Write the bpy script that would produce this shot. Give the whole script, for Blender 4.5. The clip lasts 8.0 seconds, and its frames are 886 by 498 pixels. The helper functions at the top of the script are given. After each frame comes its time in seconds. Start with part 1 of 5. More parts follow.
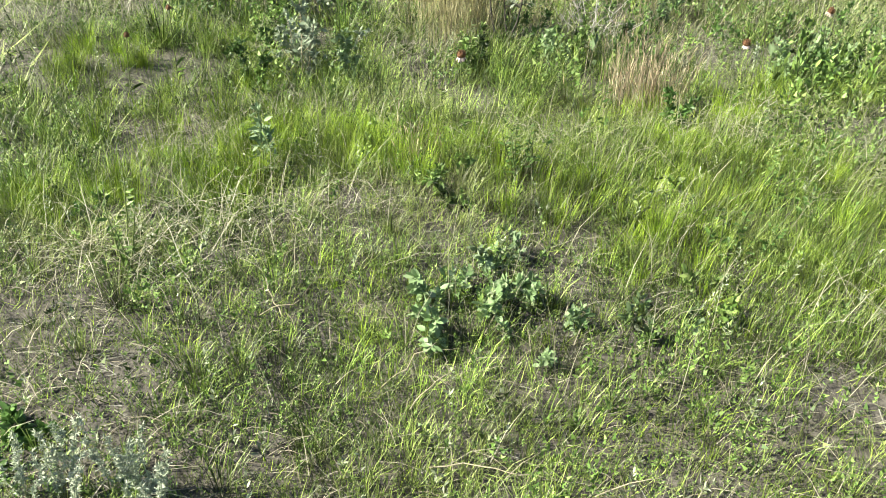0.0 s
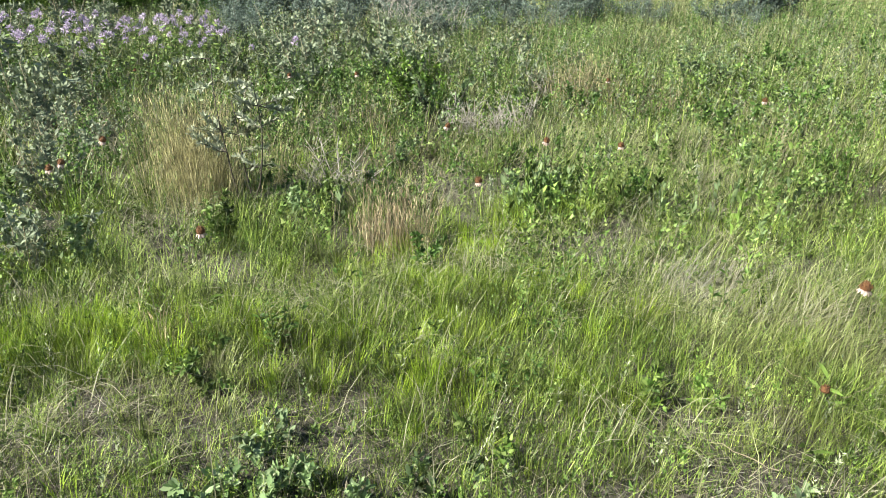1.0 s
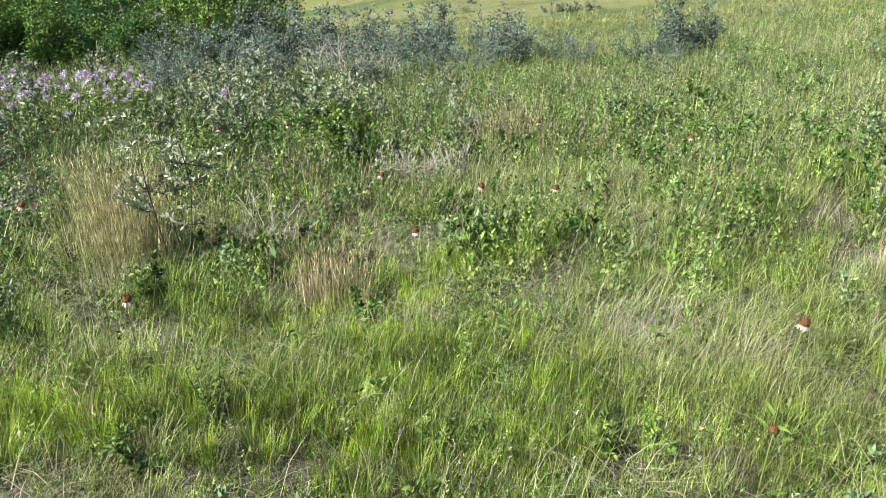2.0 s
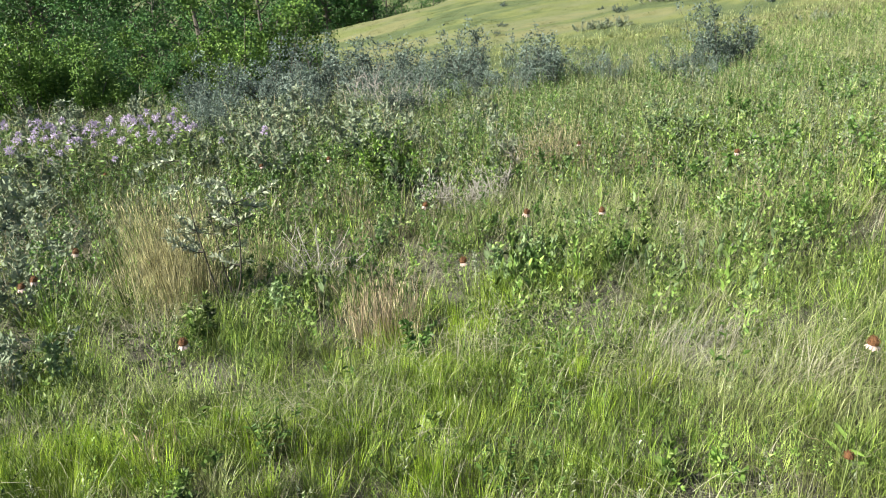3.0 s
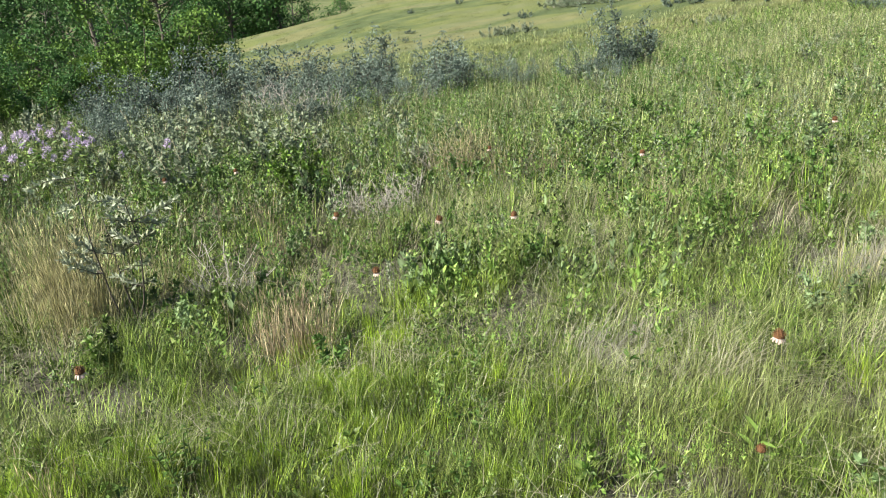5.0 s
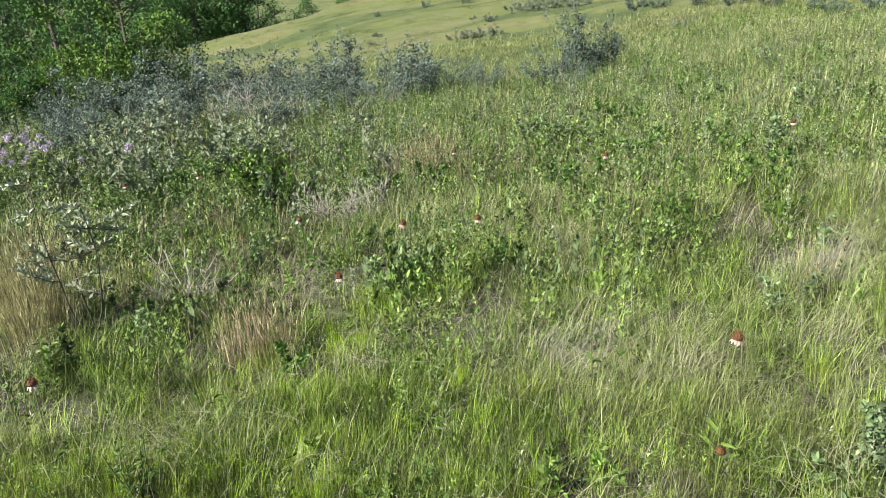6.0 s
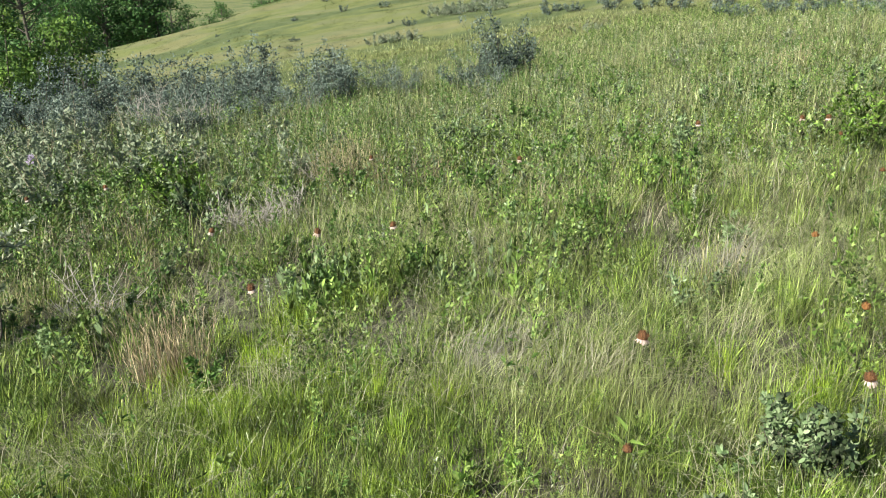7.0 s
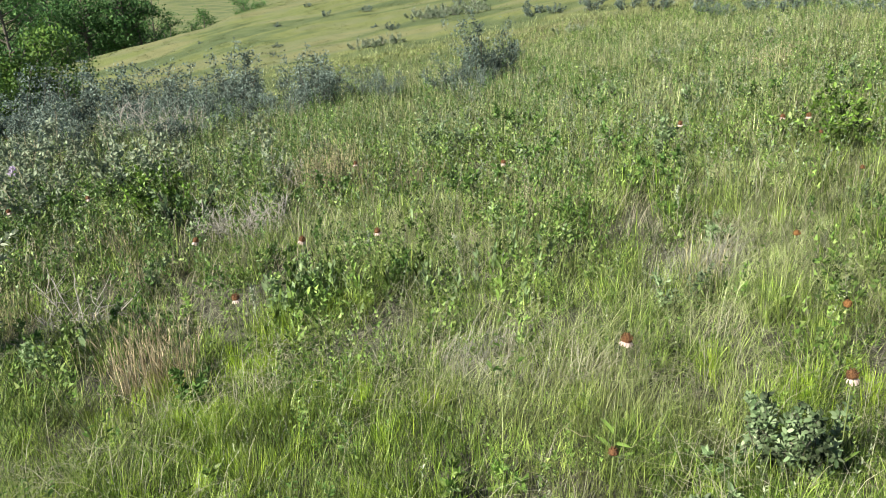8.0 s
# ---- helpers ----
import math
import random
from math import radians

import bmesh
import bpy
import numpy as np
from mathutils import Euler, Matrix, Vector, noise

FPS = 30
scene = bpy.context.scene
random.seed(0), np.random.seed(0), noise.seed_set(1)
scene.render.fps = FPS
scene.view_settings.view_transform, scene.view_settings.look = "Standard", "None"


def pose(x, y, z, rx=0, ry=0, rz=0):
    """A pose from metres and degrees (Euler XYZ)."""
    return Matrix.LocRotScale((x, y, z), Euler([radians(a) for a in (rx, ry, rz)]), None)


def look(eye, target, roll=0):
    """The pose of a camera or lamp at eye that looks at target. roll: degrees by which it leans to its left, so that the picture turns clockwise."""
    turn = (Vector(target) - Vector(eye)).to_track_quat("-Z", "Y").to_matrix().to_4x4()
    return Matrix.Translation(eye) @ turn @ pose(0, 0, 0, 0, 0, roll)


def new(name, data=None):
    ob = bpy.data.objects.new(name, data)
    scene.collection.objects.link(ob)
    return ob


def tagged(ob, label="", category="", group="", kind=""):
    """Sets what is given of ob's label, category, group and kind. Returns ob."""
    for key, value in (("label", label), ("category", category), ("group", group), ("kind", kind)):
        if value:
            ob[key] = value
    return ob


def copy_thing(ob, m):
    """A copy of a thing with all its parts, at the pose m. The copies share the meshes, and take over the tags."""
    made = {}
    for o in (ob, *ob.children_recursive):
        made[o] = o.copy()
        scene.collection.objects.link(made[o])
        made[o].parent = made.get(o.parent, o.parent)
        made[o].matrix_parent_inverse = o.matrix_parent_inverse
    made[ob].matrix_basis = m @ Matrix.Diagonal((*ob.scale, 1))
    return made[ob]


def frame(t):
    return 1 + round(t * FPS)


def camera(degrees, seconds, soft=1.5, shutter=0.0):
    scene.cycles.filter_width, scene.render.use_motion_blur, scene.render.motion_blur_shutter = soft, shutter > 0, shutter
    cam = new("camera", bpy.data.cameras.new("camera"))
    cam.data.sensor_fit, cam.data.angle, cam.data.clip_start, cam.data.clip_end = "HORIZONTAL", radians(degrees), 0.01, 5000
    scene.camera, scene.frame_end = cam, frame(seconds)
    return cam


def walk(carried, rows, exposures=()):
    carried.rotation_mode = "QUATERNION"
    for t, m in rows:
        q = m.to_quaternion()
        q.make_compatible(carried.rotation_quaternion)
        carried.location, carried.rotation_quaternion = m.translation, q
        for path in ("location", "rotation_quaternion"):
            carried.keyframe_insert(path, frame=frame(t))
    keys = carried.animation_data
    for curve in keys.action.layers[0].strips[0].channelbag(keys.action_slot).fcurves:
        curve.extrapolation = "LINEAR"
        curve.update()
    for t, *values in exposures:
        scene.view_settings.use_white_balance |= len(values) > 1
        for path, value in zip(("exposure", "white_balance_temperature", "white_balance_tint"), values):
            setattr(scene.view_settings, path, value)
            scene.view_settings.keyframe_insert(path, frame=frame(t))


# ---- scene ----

# ---- camera and its walk: seconds, place, yaw, pitch, roll ----
cam = camera(57.0, 8.0, 1.0)
PATH = [
    (0.0, -0.025, -0.177, 1.223, 20.40, -35.12, -3.25),
    (0.2, -0.012, -0.161, 1.236, 15.48, -32.67, -3.40),
    (0.5, 0.000, -0.130, 1.256, 8.96, -27.94, -2.90),
    (1.0, 0.016, -0.087, 1.272, 2.61, -24.97, -2.50),
    (1.5, 0.028, -0.052, 1.277, -1.67, -23.47, -2.39),
    (1.7, 0.027, -0.043, 1.279, -2.24, -22.66, -2.28),
    (2.8, -0.005, -0.017, 1.298, -1.13, -20.76, 1.60),
    (3.0, -0.005, -0.013, 1.300, -0.62, -20.26, 1.80),
    (3.5, 0.000, 0.000, 1.300, 0.00, -20.00, 2.50),
    (4.0, 0.012, 0.013, 1.299, -5.30, -20.03, 1.87),
    (4.2, 0.016, 0.017, 1.297, -7.24, -20.08, 1.48),
    (5.5, 0.010, 0.036, 1.290, -6.68, -19.92, 2.16),
    (6.0, 0.033, 0.040, 1.291, -9.08, -19.84, 1.65),
    (6.5, 0.054, 0.041, 1.293, -12.70, -19.81, 1.03),
    (7.0, 0.071, 0.039, 1.299, -14.54, -19.73, 1.40),
    (7.5, 0.078, 0.038, 1.303, -16.11, -19.62, 1.64),
    (8.0, 0.083, 0.038, 1.307, -15.72, -19.56, 2.18),
]
walk(cam, [(t, pose(x, y, z, 90 + p, r, w)) for t, x, y, z, w, p, r in PATH], [(0.0, 1.72), (0.5, 1.52), (1.0, 1.40), (1.5, 1.36), (3.5, 1.36), (5.5, 1.16), (8.0, 1.12)])

# ---- sky and sun ----
SUN_HEIGHT, SUN_FROM = 38.0, Vector((-0.92, -0.38, 0)).normalized()
sun_way = SUN_FROM * math.cos(radians(SUN_HEIGHT)) + Vector((0, 0, math.sin(radians(SUN_HEIGHT))))
world = bpy.data.worlds.new("sky")
scene.world = world
world.use_nodes = True
sky = world.node_tree.nodes.new("ShaderNodeTexSky")
sky.sky_type, sky.sun_disc = "NISHITA", False
sky.sun_elevation, sky.sun_rotation = radians(SUN_HEIGHT), math.atan2(SUN_FROM.x, SUN_FROM.y)
back = world.node_tree.nodes["Background"]
world.node_tree.links.new(sky.outputs[0], back.inputs[0])
back.inputs[1].default_value = 0.05
sun = new("sun", bpy.data.lights.new("sun", "SUN"))
sun.data.energy, sun.data.angle, sun.data.color = 5.0, radians(0.55), (1.0, 0.95, 0.78)
sun.matrix_world = look(sun_way * 50, (0, 0, 0))

# ---- the lie of the land ----
def smooth(a, b, v):
    u = np.clip((v - a) / (b - a), 0, 1)
    return u * u * (3 - 2 * u)


def value_noise(x, y, size, seed):
    """Smooth noise between 0 and 1, with bumps of about that size."""
    grid = np.random.RandomState(seed).rand(64, 64)
    u, v = np.asarray(x) / size + 500.5, np.asarray(y) / size + 500.5
    i, j = np.floor(u).astype(int), np.floor(v).astype(int)
    a, b = u - i, v - j
    a, b = a * a * (3 - 2 * a), b * b * (3 - 2 * b)
    i, j, i2, j2 = i % 64, j % 64, (i + 1) % 64, (j + 1) % 64
    return (grid[i, j] * (1 - a) + grid[i2, j] * a) * (1 - b) + (grid[i, j2] * (1 - a) + grid[i2, j2] * a) * b


def ground_height(x, y):
    """The lie of the land: a meadow that falls away to a gully, a grassy spur behind it, a wooded valley on one side."""
    x, y = np.asarray(x, float), np.asarray(y, float)
    right = np.maximum(x, 0)
    near = 0.2 - 0.07 * np.clip(y, -20, 60) + 0.05 * np.clip(x, -30, 8) + 0.0035 * np.clip(right, 0, 40) ** 2 + 0.03 * np.clip(x - 8, 0, 60)
    near = near + 0.03 * np.clip(y - 14 - 6 * smooth(4, 12, x), 0, 30) * smooth(6, 16, x)
    side = np.where(x < 2, 0.2 * (x - 2), 0.13 * (x - 2))
    spur = -1.7 + 0.047 * np.clip(y - 22, -20, 60) + np.clip(side, -9, 9)
    ridge = 40 + 0.9 * right
    spur = spur - 0.3 * np.clip(y - ridge, 0, 30) - 0.16 * np.clip(-7.5 - x, 0, 40)
    valley = -9 + 0.05 * np.clip(y - 150, 0, 400) + 0.05 * np.clip(-x - 70, 0, 300)
    far = np.maximum(spur, valley)
    turn = smooth(12.3, 19.5, y - 0.38 * right + 0.12 * np.maximum(-x - 4, 0))
    z = near * (1 - turn) + far * turn - 0.7 * np.exp(-((y - 16.5 - 0.5 * right) / 3.0) ** 2) * smooth(9, 3, x)
    rough = 0.10 * (value_noise(x, y, 1.1, 3) - 0.5) * smooth(0.4, 2, np.hypot(x, y)) + 0.045 * (value_noise(x, y, 0.33, 4) - 0.5)
    swell = 0.5 * (value_noise(x, y, 9.0, 5) - 0.5) * smooth(12, 30, np.hypot(x, y))
    hummocks = 0.16 * (value_noise(x, y, 2.2, 6) - 0.5) * smooth(9, 20, np.hypot(x, y))
    return z + rough + swell + hummocks

# ---- materials ----
def shader(name):
    m = bpy.data.materials.new(name)
    m.use_nodes = True
    return m, m.node_tree.nodes, m.node_tree.links


def ramp_node(nodes, colours):
    r = nodes.new("ShaderNodeValToRGB")
    while len(r.color_ramp.elements) < len(colours):
        r.color_ramp.elements.new(0.5)
    for i, (e, c) in enumerate(zip(r.color_ramp.elements, colours)):
        e.position, e.color = i / (len(colours) - 1), (*c, 1)
    return r


def plant_material(name, colours, rough=0.55, through_light=0.3, patch=1.5, patch_amount=0.35, gloss=0.35, dry=None, dry_size=0.8, clump=0.0):
    """Leaf or blade: every piece takes its own tone, tones drift over the meadow, and light shines through it."""
    m, n, l = shader(name)
    geo = n.new("ShaderNodeNewGeometry")
    ramp = ramp_node(n, colours)
    info = n.new("ShaderNodeObjectInfo")
    add = n.new("ShaderNodeMath")
    add.operation = "MULTIPLY_ADD"
    add.inputs[1].default_value = 0.85
    shift = n.new("ShaderNodeMath")
    shift.operation = "MULTIPLY"
    shift.inputs[1].default_value = 0.15
    l.new(info.outputs["Random"], shift.inputs[0])
    l.new(geo.outputs["Random Per Island"], add.inputs[0])
    l.new(shift.outputs[0], add.inputs[2])
    l.new(add.outputs[0], ramp.inputs[0])
    tex = n.new("ShaderNodeTexNoise")
    tex.inputs["Scale"].default_value, tex.inputs["Detail"].default_value = 1.0 / patch, 3
    l.new(geo.outputs["Position"], tex.inputs["Vector"])
    hsv = n.new("ShaderNodeHueSaturation")
    val = n.new("ShaderNodeMapRange")
    val.inputs["From Min"].default_value, val.inputs["From Max"].default_value = 0.3, 0.7
    val.inputs["To Min"].default_value, val.inputs["To Max"].default_value = 1 - patch_amount, 1 + patch_amount
    l.new(tex.outputs["Fac"], val.inputs["Value"])
    l.new(val.outputs[0], hsv.inputs["Value"])
    l.new(ramp.outputs[0], hsv.inputs["Color"])
    tone = hsv.outputs[0]
    if clump:
        # neighbouring tufts differ in tone
        spot = n.new("ShaderNodeTexNoise")
        spot.inputs["Scale"].default_value, spot.inputs["Detail"].default_value = 1.0 / clump, 1
        l.new(geo.outputs["Position"], spot.inputs["Vector"])
        level = n.new("ShaderNodeMapRange")
        level.inputs["From Min"].default_value, level.inputs["From Max"].default_value = 0.32, 0.68
        level.inputs["To Min"].default_value, level.inputs["To Max"].default_value = 0.24, 1.65
        l.new(spot.outputs["Fac"], level.inputs["Value"])
        tuft_tone = n.new("ShaderNodeHueSaturation")
        l.new(level.outputs[0], tuft_tone.inputs["Value"])
        l.new(tone, tuft_tone.inputs["Color"])
        tone = tuft_tone.outputs[0]
    if dry:
        # part of the sward has turned to straw, in drifts
        drift = n.new("ShaderNodeTexNoise")
        drift.inputs["Scale"].default_value, drift.inputs["Detail"].default_value = 1.0 / dry_size, 4
        l.new(geo.outputs["Position"], drift.inputs["Vector"])
        share = n.new("ShaderNodeMapRange")
        share.inputs["From Min"].default_value, share.inputs["From Max"].default_value = 0.48, 0.72
        share.inputs["To Max"].default_value = 0.45
        l.new(drift.outputs["Fac"], share.inputs["Value"])
        blend = n.new("ShaderNodeMix")
        blend.data_type = "RGBA"
        blend.inputs["B"].default_value = (*dry, 1)
        l.new(share.outputs[0], blend.inputs["Factor"])
        l.new(tone, blend.inputs["A"])
        tone = blend.outputs["Result"]
    bs = n["Principled BSDF"]
    l.new(tone, bs.inputs["Base Color"])
    bs.inputs["Roughness"].default_value, bs.inputs["Specular IOR Level"].default_value = rough, gloss
    tr = n.new("ShaderNodeBsdfTranslucent")
    l.new(tone, tr.inputs["Color"])
    mix = n.new("ShaderNodeMixShader")
    mix.inputs[0].default_value = 0.45 * through_light
    l.new(bs.outputs[0], mix.inputs[1])
    l.new(tr.outputs[0], mix.inputs[2])
    l.new(mix.outputs[0], n["Material Output"].inputs["Surface"])
    return m


def solid_material(name, colours, scale, rough=0.8, bump=0.3):
    """Bark, cones and soil: two scales of mottling and a fine relief."""
    m, n, l = shader(name)
    geo = n.new("ShaderNodeNewGeometry")
    tex = n.new("ShaderNodeTexNoise")
    tex.inputs["Scale"].default_value, tex.inputs["Detail"].default_value = scale, 8
    l.new(geo.outputs["Position"], tex.inputs["Vector"])
    ramp = ramp_node(n, colours)
    l.new(tex.outputs["Fac"], ramp.inputs[0])
    bs = n["Principled BSDF"]
    l.new(ramp.outputs[0], bs.inputs["Base Color"])
    bs.inputs["Roughness"].default_value = rough
    b = n.new("ShaderNodeBump")
    b.inputs["Strength"].default_value, b.inputs["Distance"].default_value = bump, 0.01
    l.new(tex.outputs["Fac"], b.inputs["Height"])
    l.new(b.outputs[0], bs.inputs["Normal"])
    return m


def ground_material():
    """Dry soil with litter near by; further out the sward closes over it."""
    m, n, l = shader("ground_soil_and_sward")
    geo = n.new("ShaderNodeNewGeometry")

    def noise_at(scale, detail=6):
        t = n.new("ShaderNodeTexNoise")
        t.inputs["Scale"].default_value, t.inputs["Detail"].default_value = scale, detail
        l.new(geo.outputs["Position"], t.inputs["Vector"])
        return t

    def mixed(fac, a, b):
        x = n.new("ShaderNodeMix")
        x.data_type = "RGBA"
        l.new(fac, x.inputs["Factor"])
        l.new(a, x.inputs["A"])
        l.new(b, x.inputs["B"])
        return x.outputs["Result"]

    # soil tones set darker than the grey-brown soil, adding shade between tufts
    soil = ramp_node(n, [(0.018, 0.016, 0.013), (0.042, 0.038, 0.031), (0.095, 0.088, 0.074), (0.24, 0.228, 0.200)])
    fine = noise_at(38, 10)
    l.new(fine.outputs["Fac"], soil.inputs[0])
    green = ramp_node(n, [(0.035, 0.06, 0.02), (0.07, 0.095, 0.032), (0.14, 0.155, 0.04), (0.135, 0.142, 0.075), (0.185, 0.17, 0.08)])
    wide = noise_at(0.5, 10)
    along = n.new("ShaderNodeVectorMath")
    along.operation = "MULTIPLY"
    along.inputs[1].default_value = (0.32, 1.0, 1.6)
    l.new(geo.outputs["Position"], along.inputs[0])
    l.new(along.outputs[0], wide.inputs["Vector"])
    wide.inputs["Distortion"].default_value = 0.6
    stretch = n.new("ShaderNodeMapRange")
    stretch.inputs["From Min"].default_value, stretch.inputs["From Max"].default_value = 0.38, 0.63
    l.new(wide.outputs["Fac"], stretch.inputs["Value"])
    l.new(stretch.outputs[0], green.inputs[0])
    tuft = ramp_node(n, [(0.03, 0.055, 0.02), (0.095, 0.125, 0.042), (0.19, 0.195, 0.09)])
    l.new(noise_at(1.7, 10).outputs["Fac"], tuft.inputs[0])
    half = n.new("ShaderNodeMix")
    half.data_type = "RGBA"
    half.inputs["Factor"].default_value = 0.45
    l.new(green.outputs[0], half.inputs["A"])
    l.new(tuft.outputs[0], half.inputs["B"])
    away = n.new("ShaderNodeVectorMath")
    away.operation = "LENGTH"
    l.new(geo.outputs["Position"], away.inputs[0])
    cover = n.new("ShaderNodeMapRange")
    cover.inputs["From Min"].default_value, cover.inputs["From Max"].default_value = 2.5, 9.0
    l.new(away.outputs["Value"], cover.inputs["Value"])
    bs = n["Principled BSDF"]
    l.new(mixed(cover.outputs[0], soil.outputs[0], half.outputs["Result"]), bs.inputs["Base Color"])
    bs.inputs["Roughness"].default_value = 0.95
    b = n.new("ShaderNodeBump")
    b.inputs["Strength"].default_value, b.inputs["Distance"].default_value = 0.7, 0.03
    l.new(fine.outputs["Fac"], b.inputs["Height"])
    l.new(b.outputs[0], bs.inputs["Normal"])
    return m


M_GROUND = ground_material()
M_GRASS = plant_material("green_grass", [(0.018, 0.040, 0.006), (0.068, 0.122, 0.016), (0.165, 0.248, 0.036), (0.335, 0.405, 0.125)], 0.45, 0.2, patch=0.35, patch_amount=0.45, gloss=0.35, dry=(0.27, 0.26, 0.14), dry_size=0.6, clump=0.09)
M_SLOPE = plant_material("grey_green_slope_grass", [(0.045, 0.064, 0.022), (0.125, 0.160, 0.056), (0.240, 0.278, 0.114), (0.380, 0.405, 0.230)], 0.5, 0.2, patch=0.6, patch_amount=0.4, gloss=0.3, dry=(0.32, 0.295, 0.19), dry_size=0.9, clump=0.14)
M_LITTER = plant_material("grey_litter", [(0.12, 0.115, 0.095), (0.22, 0.215, 0.18), (0.36, 0.355, 0.31)], 0.7, 0.15, patch=0.3)
M_FRESH = plant_material("fresh_yellow_green_grass", [(0.105, 0.182, 0.015), (0.190, 0.290, 0.025), (0.305, 0.405, 0.046)], 0.5, 0.35, patch=0.5, patch_amount=0.3, clump=0.08)
M_SILKY = plant_material("pale_needle_grass", [(0.13, 0.175, 0.06), (0.22, 0.26, 0.105), (0.36, 0.38, 0.21)], 0.42, 0.3, patch=0.5, clump=0.1, gloss=0.4)
M_SPUR = plant_material("spur_grass", [(0.075, 0.098, 0.030), (0.105, 0.128, 0.042), (0.15, 0.16, 0.065)], 0.7, 0.95, patch=2.5, patch_amount=0.4, gloss=0.1, dry=(0.24, 0.21, 0.12), dry_size=2.5, clump=0.6)
M_YELLOW = plant_material("yellow_green_spur_grass", [(0.13, 0.145, 0.03), (0.20, 0.215, 0.045), (0.29, 0.29, 0.085)], 0.65, 0.35, patch=1.5, patch_amount=0.3, gloss=0.1)
M_CREEP = plant_material("creeping_leaves", [(0.052, 0.086, 0.024), (0.100, 0.142, 0.042), (0.155, 0.200, 0.068), (0.230, 0.255, 0.125)], 0.55, 0.35)
M_STRAW = plant_material("dry_straw", [(0.10, 0.085, 0.058), (0.20, 0.18, 0.125), (0.36, 0.335, 0.26)], 0.6, 0.2, patch=0.8)
M_PALESTRAW = plant_material("bleached_straw", [(0.22, 0.215, 0.14), (0.32, 0.31, 0.22), (0.45, 0.435, 0.34)], 0.55, 0.25, gloss=0.35)
M_TAN = plant_material("tan_seed_grass", [(0.24, 0.225, 0.11), (0.39, 0.365, 0.20), (0.55, 0.51, 0.32)], 0.6, 0.3, clump=0.05)
M_RUST = plant_material("rusty_seed_grass", [(0.23, 0.18, 0.115), (0.36, 0.295, 0.20), (0.50, 0.43, 0.31)], 0.6, 0.3, clump=0.05)
M_FORB = plant_material("forb_leaves", [(0.034, 0.075, 0.013), (0.082, 0.150, 0.030), (0.150, 0.235, 0.056), (0.250, 0.320, 0.110)], 0.5, 0.3, patch=0.5, gloss=0.3, clump=0.12)
M_SILVER = plant_material("silver_leaves", [(0.056, 0.086, 0.070), (0.104, 0.144, 0.122), (0.168, 0.216, 0.192), (0.225, 0.276, 0.248)], 0.75, 0.25, patch=0.35, patch_amount=0.4, gloss=0.05)
M_SILVERY = plant_material("silvery_young_leaves", [(0.12, 0.16, 0.105), (0.19, 0.235, 0.16), (0.29, 0.335, 0.25)], 0.7, 0.25, patch=0.3, patch_amount=0.3, gloss=0.1)
M_SAGE = plant_material("sage_leaves", [(0.24, 0.29, 0.20), (0.36, 0.41, 0.30), (0.52, 0.56, 0.44)], 0.7, 0.25)
M_BLUEGREEN = plant_material("blue_green_leaves", [(0.08, 0.14, 0.065), (0.15, 0.225, 0.11), (0.24, 0.31, 0.18)], 0.55, 0.3, gloss=0.3)
M_PALELEAF = plant_material("pale_green_leaves", [(0.13, 0.22, 0.085), (0.22, 0.32, 0.145), (0.34, 0.43, 0.25)], 0.5, 0.35, gloss=0.35)
M_DUSTY = plant_material("dusty_green_leaves", [(0.07, 0.12, 0.05), (0.13, 0.19, 0.095), (0.22, 0.28, 0.165)], 0.6, 0.25, patch=0.2, gloss=0.25, clump=0.08)
M_OLIVE = plant_material("olive_silver_leaves", [(0.13, 0.165, 0.095), (0.25, 0.29, 0.18), (0.43, 0.46, 0.33)], 0.55, 0.3, gloss=0.3, clump=0.1)
M_DEEP = plant_material("deep_green_leaves", [(0.040, 0.086, 0.021), (0.075, 0.149, 0.034), (0.127, 0.218, 0.057)], 0.42, 0.35, gloss=0.28)
M_LUSH = plant_material("lush_green_leaves", [(0.052, 0.109, 0.016), (0.100, 0.183, 0.028), (0.174, 0.270, 0.052)], 0.42, 0.4, patch=0.3, clump=0.12, gloss=0.28)
M_SHRUB = plant_material("shrub_leaves", [(0.050, 0.108, 0.022), (0.082, 0.158, 0.032), (0.138, 0.222, 0.048)], 0.6, 0.2, patch=0.9, patch_amount=0.35, gloss=0.15)
M_TREE = plant_material("tree_leaves", [(0.028, 0.078, 0.024), (0.050, 0.120, 0.036), (0.085, 0.170, 0.046)], 0.55, 0.25, patch=3.0, patch_amount=0.45, gloss=0.2)
M_BARK = solid_material("grey_bark", [(0.035, 0.03, 0.025), (0.075, 0.066, 0.055), (0.14, 0.125, 0.11)], 60)
M_DEADWOOD = solid_material("dead_grey_twig", [(0.20, 0.18, 0.16), (0.34, 0.32, 0.30), (0.46, 0.44, 0.42)], 90)
M_PALEWOOD = solid_material("bleached_stalk", [(0.22, 0.19, 0.13), (0.33, 0.29, 0.2), (0.45, 0.41, 0.3)], 80)
M_STEM = plant_material("green_stem", [(0.07, 0.10, 0.03), (0.11, 0.145, 0.045), (0.16, 0.185, 0.07)], 0.6, 0.1)
M_CONE = solid_material("rusty_flower_cone", [(0.055, 0.024, 0.012), (0.14, 0.062, 0.024), (0.32, 0.15, 0.05)], 300, 0.8, 0.8)
M_ORANGE = solid_material("orange_flower_cone", [(0.14, 0.055, 0.016), (0.25, 0.115, 0.035), (0.35, 0.19, 0.065)], 300, 0.8, 0.8)
M_PETAL = plant_material("pale_pink_petal", [(0.40, 0.29, 0.27), (0.52, 0.40, 0.37), (0.62, 0.51, 0.47)], 0.5, 0.3, 0.05, 0.1)
